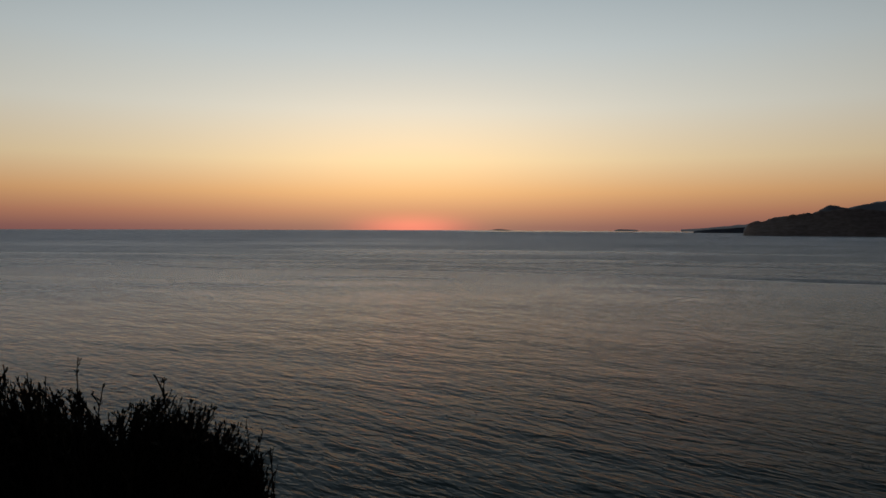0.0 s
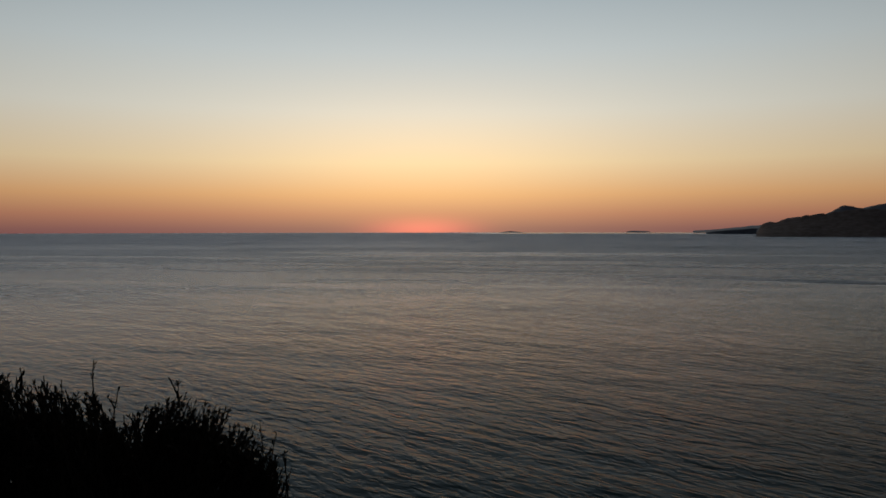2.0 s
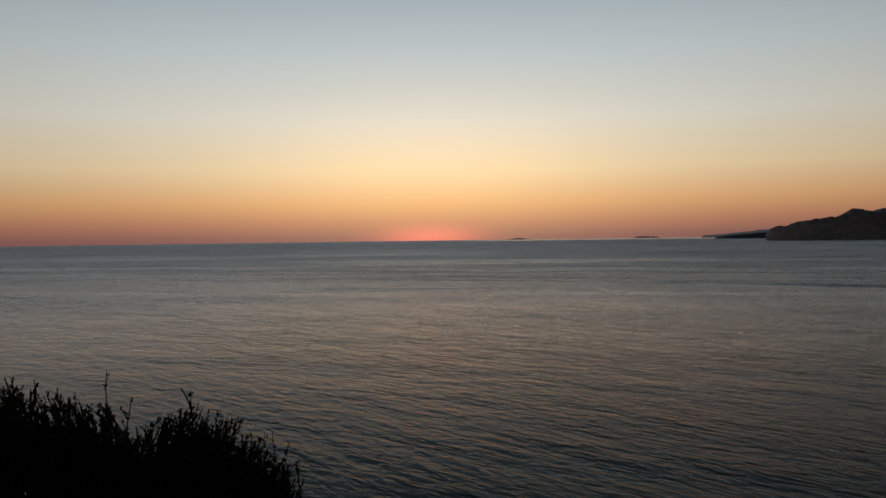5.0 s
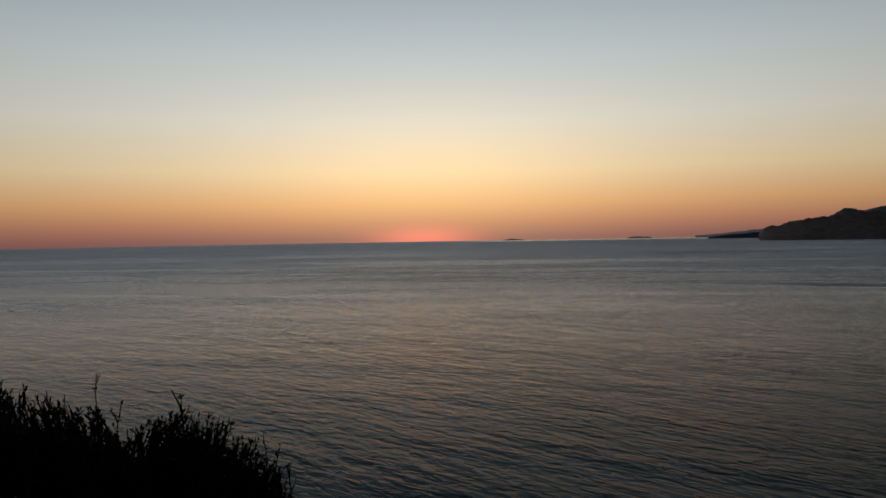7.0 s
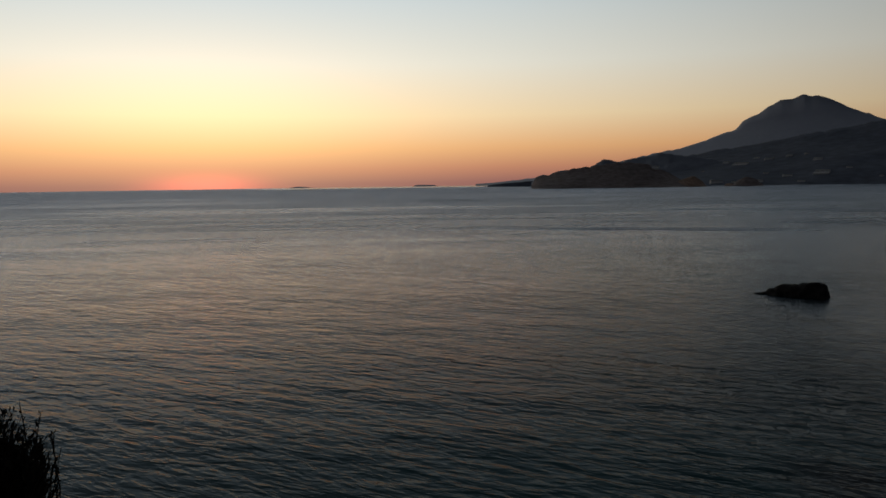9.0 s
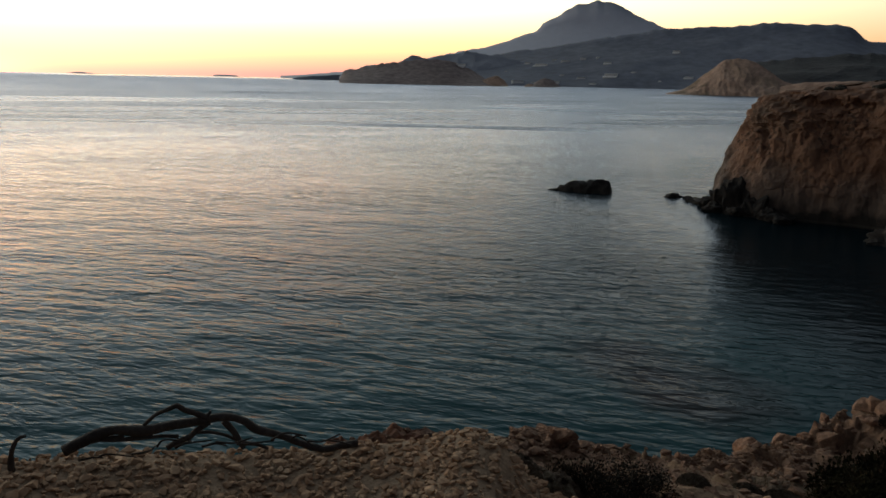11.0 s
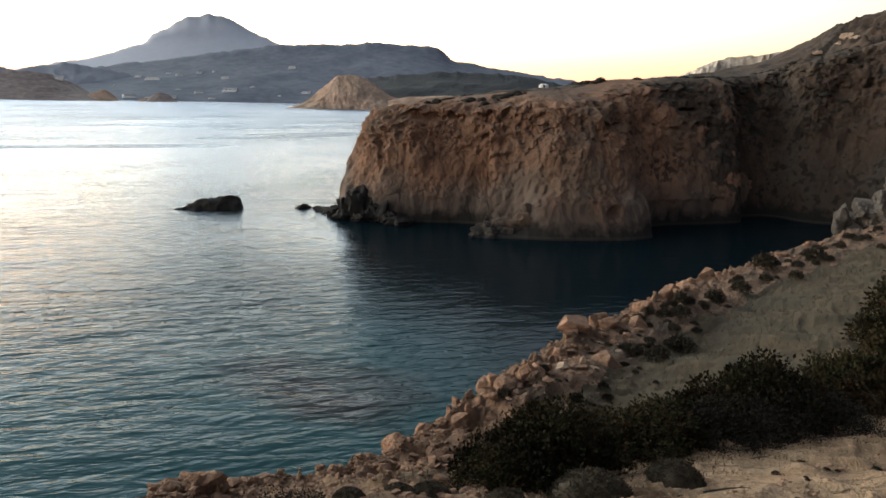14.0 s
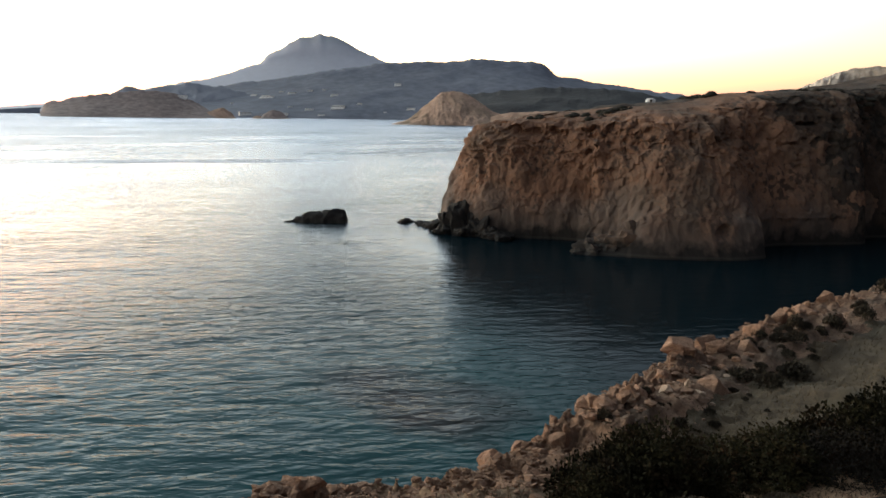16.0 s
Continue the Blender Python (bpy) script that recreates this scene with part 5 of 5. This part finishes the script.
rod(branch, "twig", lying((-3.6, -25.6), (-5.3, -25.5), (-6.6, -25.6)), .009, .008, 16, seed=7)
rod(branch, "twig", lying((-15.1, -27.0), (-16.3, -27.3), (-17.2, -27.7)), .008, .006, 16, seed=9)
rod(branch, "twig", lying((-12.5, -25.0), (-12.9, -24.8), (-13.0, -24.6)), .007, .004, 8, seed=10)
for k in range(12):
    az_, el_ = -3.5 - 1.7 * k + rng.uniform(-.5, .5), -26.6 - .055 * k + rng.uniform(-.2, .15)
    rod(branch, "twig", [at_lip(az_, el_, D - .05), at_lip(az_ - rng.uniform(.6, 1.2), el_ + rng.uniform(-.2, .5), D - .06), at_lip(az_ - rng.uniform(1.6, 3.0), el_ + rng.uniform(-.5, .4), D - .05)], .005, .0025, 10, seed=30 + k)
stub = tagged(new("dead_twig"), "short dark bent twig standing in the gravel", "twig")
rod(stub, "stick", lying((1.1, -26.4), (1.0, -25.4), (.7, -24.7), (.3, -24.35), (-.1, -24.3)), .011, .005, 18, seed=8)

x, y, d = meet(-91.4, -20.0)
bare = tagged(new("dead_bush"), "small bare pale dead bush beside the shrubs", "bush")
z = ground_at(x, y)
for k in range(9):
    a, l = k * .7, rng.uniform(.35, .7)
    tip = (x + math.cos(a) * l * .7, y + math.sin(a) * l * .7, z + l * rng.uniform(.3, 1.0))
    midp = (x + math.cos(a) * l * .25, y + math.sin(a) * l * .25, z + l * .45)
    rod(bare, "twig", [(x, y, z - .05), midp, tip], .016, .006, 10, "cushion", .02, k)


hut = tagged(new("hut"), "small white domed hut behind the headland", "hut")
u, w = np.meshgrid(np.linspace(0, 2 * math.pi, 25), np.linspace(0, 1, 10), indexing="ij")
rr = np.where(w < .5, 1.0, np.cos((w - .5) * math.pi))
put("wall", grid_mesh("wall", xyz(np.cos(u) * rr * 2.2, np.sin(u) * rr * 1.6, np.where(w < .5, w * 1.4, .7 + np.sin((w - .5) * math.pi) * .9))), "wall", hut)
put("door", soup_mesh("door", [(-.4, -1.72, 0), (.4, -1.72, 0), (.4, -1.5, 0), (-.4, -1.5, 0), (-.4, -1.72, 1.1), (.4, -1.72, 1.1), (.4, -1.3, 1.1), (-.4, -1.3, 1.1)],
                      [(0, 1, 5, 4), (4, 5, 6, 7), (0, 4, 7, 3), (1, 2, 6, 5)]), "black_rock", hut)
hx, hy = bearing(-66.1, 150)
hut.matrix_basis = scaled(hx, hy, EYE + 150 * math.tan(radians(1.12)), -60, .45, .45, .5)
for az, el, l in ((-81.5, -27.4, .5), (-84.0, -24.6, .35), (-88.0, -22.6, .4)):
    x, y, d = meet(az, el)
    z = ground_at(x, y) + .02
    stick = tagged(new("dead_twig"), "dark dry stick lying on the sand", "twig")
    rod(stick, "stick", [(x - l * .3, y + l * .4, z), (x, y, z + .03), (x + l * .35, y - l * .3, z + .01), (x + l * .6, y - l * .6, z)], .012, .006, 14, seed=int(l * 90))


# ---- the feathery shrub on the lip, dark against the sea ----
def lip_shrub():
    rng = np.random.default_rng(41)
    top = tagged(new("feathery_shrub"), "tall feathery shrub with budded stems, black against the dusk", "shrub")
    stems, buds = Soup(), Soup()

    def stem(base, tip, thick, bud=True):
        mid = (np.array(base) + np.array(tip)) / 2 + rng.normal(size=3) * .025
        p = spline([base, mid, tip], 9)
        p = p + rng.normal(size=p.shape) * .004
        stems.add(*tube(p, np.linspace(thick, thick * .45, 9), 4))
        if not bud:
            return
        n = rng.integers(9, 17)
        t = rng.uniform(.45, 1.0, n) ** .8
        at = np.stack([np.interp(t, np.linspace(0, 1, 9), p[:, k]) for k in range(3)], 1)
        d = (p[-1] - p[0]) / np.linalg.norm(p[-1] - p[0])
        leaves(buds, at, np.repeat(d[None], n, 0) * 1.9, .0075, rng, 3.2)
        for q in range(rng.integers(1, 4)):
            t0 = rng.uniform(.45, .85)
            a = np.array([np.interp(t0, np.linspace(0, 1, 9), p[:, k]) for k in range(3)])
            b = a + d * rng.uniform(.03, .08) + rng.normal(size=3) * .014
            stems.add(*tube(spline([a, (a + b) / 2 + d * .01, b], 4), [.0035, .003, .0025, .0018], 4))
            leaves(buds, a + (b - a) * rng.uniform(.3, 1, (5, 1)), np.repeat(d[None], 5, 0) * 1.7, .0065, rng, 3.0)

    AZ = [40, 36, 33, 31, 28.5, 26.5, 25.2, 24.3, 22.5, 20.6, 18.5, 16.6, 15.0, 13.9, 13.2]
    EL = [-8.5, -8.6, -9.2, -9.8, -10.8, -11.4, -12.6, -13.9, -12.2, -11.6, -12.4, -14.2, -15.2, -16.2, -18.0]
    for k in range(1150):
        az = rng.uniform(13.3, 40)
        d = 3.25 + rng.uniform(-.45, .55) * math.sqrt(max(.04, 1 - ((az - 27.5) / 14.5) ** 2))
        top_el = np.interp(az, AZ[::-1], EL[::-1]) - abs(rng.normal()) * 1.5 - (rng.uniform(0, 6) if rng.uniform() < .45 else 0)
        x, y, z = at_lip(az, top_el, d)
        cx, cy = bearing(min(max(az + 2.0 * (1 if az < 24 else -.5), 15.5), 40), d)
        base = (cx + rng.normal() * .04, cy + rng.normal() * .04, z - rng.uniform(.30, .5))
        stem(base, (x + rng.normal() * .02, y, z), rng.uniform(.002, .0038))
    for az, el in ((26.5, -9.0), (20.7, -10.75), (30.9, -9.2), (28.6, -10.2), (13.9, -15.2), (29.6, -9.7), (24.9, -11.0), (32.2, -8.9), (15.0, -14.4), (13.3, -16.9)):
        x, y, z = at_lip(az, el, 3.2)
        stem((x + .02, y, z - .45), (x, y, z), .0042)
    # dense inner growth down to the ground
    n = 42000
    az = rng.uniform(14.0, 42, n)
    lim = np.interp(az, AZ[::-1], EL[::-1]) - 2.9
    el = lim - rng.uniform(0, 1, n) ** 1.0 * 16
    d = 3.3 + rng.uniform(-.45, .5, n) * np.sqrt(np.clip(1 - ((az - 27.5) / 14.8) ** 2, .02, 1))
    at = xyz(-np.sin(np.radians(az)) * d, np.cos(np.radians(az)) * d, EYE + d * np.tan(np.radians(el)))
    leaves(buds, at, np.repeat(np.array([[0, 0, 1.2]]), n, 0), .0125, rng, 4.0)
    put("branchwork", stems.mesh("branchwork"), "twig", top)
    put("foliage", buds.mesh("foliage"), "twig", top)


lip_shrub()


# ---- houses on the far slope ----
def house_kind(w, l, h):
    top = tagged(new("house"), "small white flat-roofed house on the far hillside", "house", "houses on the far shore")
    def block(name, x0, x1, y0, y1, z0, z1, mat, parent):
        bm = bmesh.new()
        bmesh.ops.create_cube(bm, size=1.0)
        bmesh.ops.bevel(bm, geom=bm.edges[:], offset=.02, segments=1, affect="EDGES")
        for v in bm.verts:
            v.co = Vector(((x0 + x1) / 2 + v.co.x * (x1 - x0), (y0 + y1) / 2 + v.co.y * (y1 - y0), (z0 + z1) / 2 + v.co.z * (z1 - z0)))
        me = bpy.data.meshes.new(name)
        bm.to_mesh(me)
        bm.free()
        return put(name, me, mat, parent)
    wall = block("wall", -w / 2, w / 2, -l / 2, l / 2, -1.5, h, "wall", top)
    block("roof", -w / 2 - .3, w / 2 + .3, -l / 2 - .3, l / 2 + .3, h, h + .5, "wall", top)
    for k in range(3):
        x = (k - 1) * w * .3
        block("window", x - .6, x + .6, -l / 2 - .1, -l / 2 + .2, h * .45, h * .65, "hazy_dark", wall)
    # an added whitewashed slope catches sky light and brightens the house front
    terrace = block("terrace", -w * .62, w * .45, -l / 2 - 9, -l / 2 - .2, -4.5, 2.2, "wall", top)
    for v in terrace.data.vertices:
        v.co.z -= (-l / 2 - v.co.y) * .38
    return top


HILLS = [tree_of(bpy.data.objects[n]) for n in ("shore_hill", "plateau_hill", "low_hill")]
HOUSE = house_kind(26, 10, 7.5)
first = True
HOUSES = [(-31.5, .95, .8), (-33.2, .93, 1.25), (-34.2, 1.1, .9), (-36.5, 1.2, .9), (-37.5, 1.07, 1.35), (-38.5, 1.5, .6), (-39.3, 1.4, .9), (-40.6, 1.6, .8), (-41.7, 1.7, .5), (-42.4, 1.3, 1.0), (-42.7, .38, 1.8),
          (-40.5, .2, 1.0), (-35.8, -.2, 1.5), (-38.6, -.16, 1.2), (-47.2, 2.15, 1.1), (-48.2, .36, .9), (-41.4, -.2, .7), (-44.3, .7, .5), (-37.0, -.2, .6), (-46.2, .1, .5), (-39.1, .4, .5), (-34.9, .6, .5)]
for az, el, s in HOUSES:
    ux, uy = bearing(az, 1.0)
    way = Vector((ux, uy, math.tan(radians(el)))).normalized()
    best = None
    for t in HILLS:
        hit = t.ray_cast(Vector((0, 0, EYE)), way)
        if hit[0] is not None and (best is None or hit[3] < best[1]):
            best = (hit[0], hit[3])
    if best is None:
        continue
    p, dist = best
    k = 1.15 * s * dist / 2400
    m = scaled(p.x, p.y, p.z, az + rng.uniform(-20, 20), k * rng.uniform(.7, 1.25), k, k * rng.uniform(.75, 1.0))
    if first:
        HOUSE.matrix_basis = m
        first = False
    else:
        copy_thing(HOUSE, m)


# ---- gravel, last ----
def pebble(rng):
    p = rng.normal(size=(13, 3))
    p /= np.linalg.norm(p, axis=1)[:, None]
    p *= np.array([1, rng.uniform(.55, .95), rng.uniform(.35, .65)])
    bm = bmesh.new()
    for c in p:
        bm.verts.new(c)
    bmesh.ops.convex_hull(bm, input=bm.verts)
    bm.verts.ensure_lookup_table()
    live = [v for v in bm.verts if v.link_faces]
    idx = {v: i for i, v in enumerate(live)}
    v, f = np.array([v.co for v in live]), [tuple(idx[q] for q in face.verts) for face in bm.faces]
    bm.free()
    return v, f


def build_gravel():
    rng = np.random.default_rng(77)
    forms = [pebble(rng) for k in range(24)]
    meshes = []
    for v, f in forms[:12]:
        me = soup_mesh("stone", v.tolist(), f)
        me.materials.append(MAT["pebble"])
        meshes.append(me)
    soup = Soup()
    total, shown = 17000, 0
    a = np.radians(rng.uniform(-100, 35, total))
    r = np.sqrt(rng.uniform(1.7 ** 2, 3.5 ** 2, total))
    x, y = -np.sin(a) * r, np.cos(a) * r
    z = ground_z(x, y)
    size = np.clip(rng.lognormal(-4.2, .36, total), .007, .034)
    for k in range(total):
        s = size[k]
        if s > .023 and shown < 300:
            put("stone", meshes[k % 12], None, ground, m=scaled(x[k], y[k], z[k] + s * .25, rng.uniform(0, 360), s, s, s * .8, rng.uniform(-30, 30)))
            shown += 1
            continue
        v, f = forms[k % 24]
        t = rng.uniform(0, 2 * math.pi)
        c, q = math.cos(t), math.sin(t)
        w = v @ np.array([[c, -q, 0], [q, c, 0], [0, 0, 1]]) * s + np.array([x[k], y[k], z[k] + s * .25])
        soup.add(w, f)
    put("gravel", soup.mesh("gravel"), "pebble", ground, kind="stuff")
    # loose stones farther down the slope
    soup = Soup()
    total = 7000
    xx = 3.2 + 34 * rng.uniform(0, 1, total) ** 1.8
    yy = np.interp(xx, RIM_X, RIM_Y) + .3 - np.abs(rng.normal(size=total)) * (.9 + np.minimum(xx, 9) * .02 - .3 * np.clip((xx - 8) / 8, 0, 1))
    near = 3200
    xx = np.concatenate([xx, rng.uniform(2.6, 10.5, near)])
    yy = np.concatenate([yy, np.interp(xx[-near:], RIM_X, RIM_Y) + .2 - rng.uniform(0, 1, near) * 3.6])
    total += near
    zz = ground_z(xx, yy)
    ss = np.clip(rng.lognormal(-3.6, .6, total), .012, .14) * (1 + xx / 40)
    for k in range(total):
        v, f = forms[k % 24]
        t = rng.uniform(0, 2 * math.pi)
        c, q = math.cos(t), math.sin(t)
        soup.add(v @ np.array([[c, -q, 0], [q, c, 0], [0, 0, .8]]) * ss[k] + np.array([xx[k], yy[k], zz[k] + ss[k] * .2]), f)
    put("rubble", soup.mesh("rubble"), "rock", ground, kind="stuff")
    # grit and small stones on the bare sand
    soup = Soup()
    gx, gy = rng.uniform(3.2, 15, 2600), rng.uniform(-3, 5.5, 2600)
    gz = ground_z(gx, gy)
    for k in range(2600):
        px, py = gx[k], gy[k]
        if py > px * .5 - .2:
            continue
        q = min(rng.lognormal(-4.3, .55), .05) * (1 + px / 30)
        v, f = forms[k % 24]
        t = rng.uniform(0, 2 * math.pi)
        c, s_ = math.cos(t), math.sin(t)
        soup.add(v @ np.array([[c, -s_, 0], [s_, c, 0], [0, 0, .7]]) * q + np.array([px, py, gz[k] + q * .2]), f)
    put("grit", soup.mesh("grit"), "rock", ground, kind="stuff")


build_gravel()


# ---- dry grass on the slope ----
def dry_grass():
    rng = np.random.default_rng(88)
    n = 12000
    x = 8 + 62 * rng.uniform(0, 1, n) ** 1.5
    y = np.interp(x, RIM_X, RIM_Y) - 1.0 - x * .03 - np.abs(rng.normal(size=n)) * (1.2 + x * .10)
    ok = ((x > 20) | (y > np.interp(x, RIM_X, RIM_Y) - 4.2))
    x, y = x[ok], y[ok]
    for az, el, w, h in BAND:
        bx, by, d = meet(az, el)
        m = 420
        x = np.concatenate([x, bx + rng.normal(size=m) * w * .8 - .1 * w])
        y = np.concatenate([y, by - .55 * w + rng.normal(size=m) * w * .4])
    z = ground_z(x, y)
    s = Soup()
    k = .05 + x / 500
    at = xyz(x, y, z - .01)
    d = rng.normal(size=(len(x), 3)) * .45 + np.array([0, 0, 1.0])
    d /= np.linalg.norm(d, axis=1)[:, None]
    side = np.cross(d, rng.normal(size=(len(x), 3)))
    side /= np.linalg.norm(side, axis=1)[:, None]
    hgt = k[:, None] * rng.uniform(.6, 1.5, (len(x), 1))
    wid = hgt * .10
    v = np.stack([at - side * wid, at + side * wid, at + d * hgt], 1).reshape(-1, 3)
    s.add(v, [(3 * i, 3 * i + 1, 3 * i + 2) for i in range(len(x))])
    put("dry_grass", s.mesh("dry_grass"), "grass", label="short dry grass on the slope", category="grass", kind="stuff")


dry_grass()
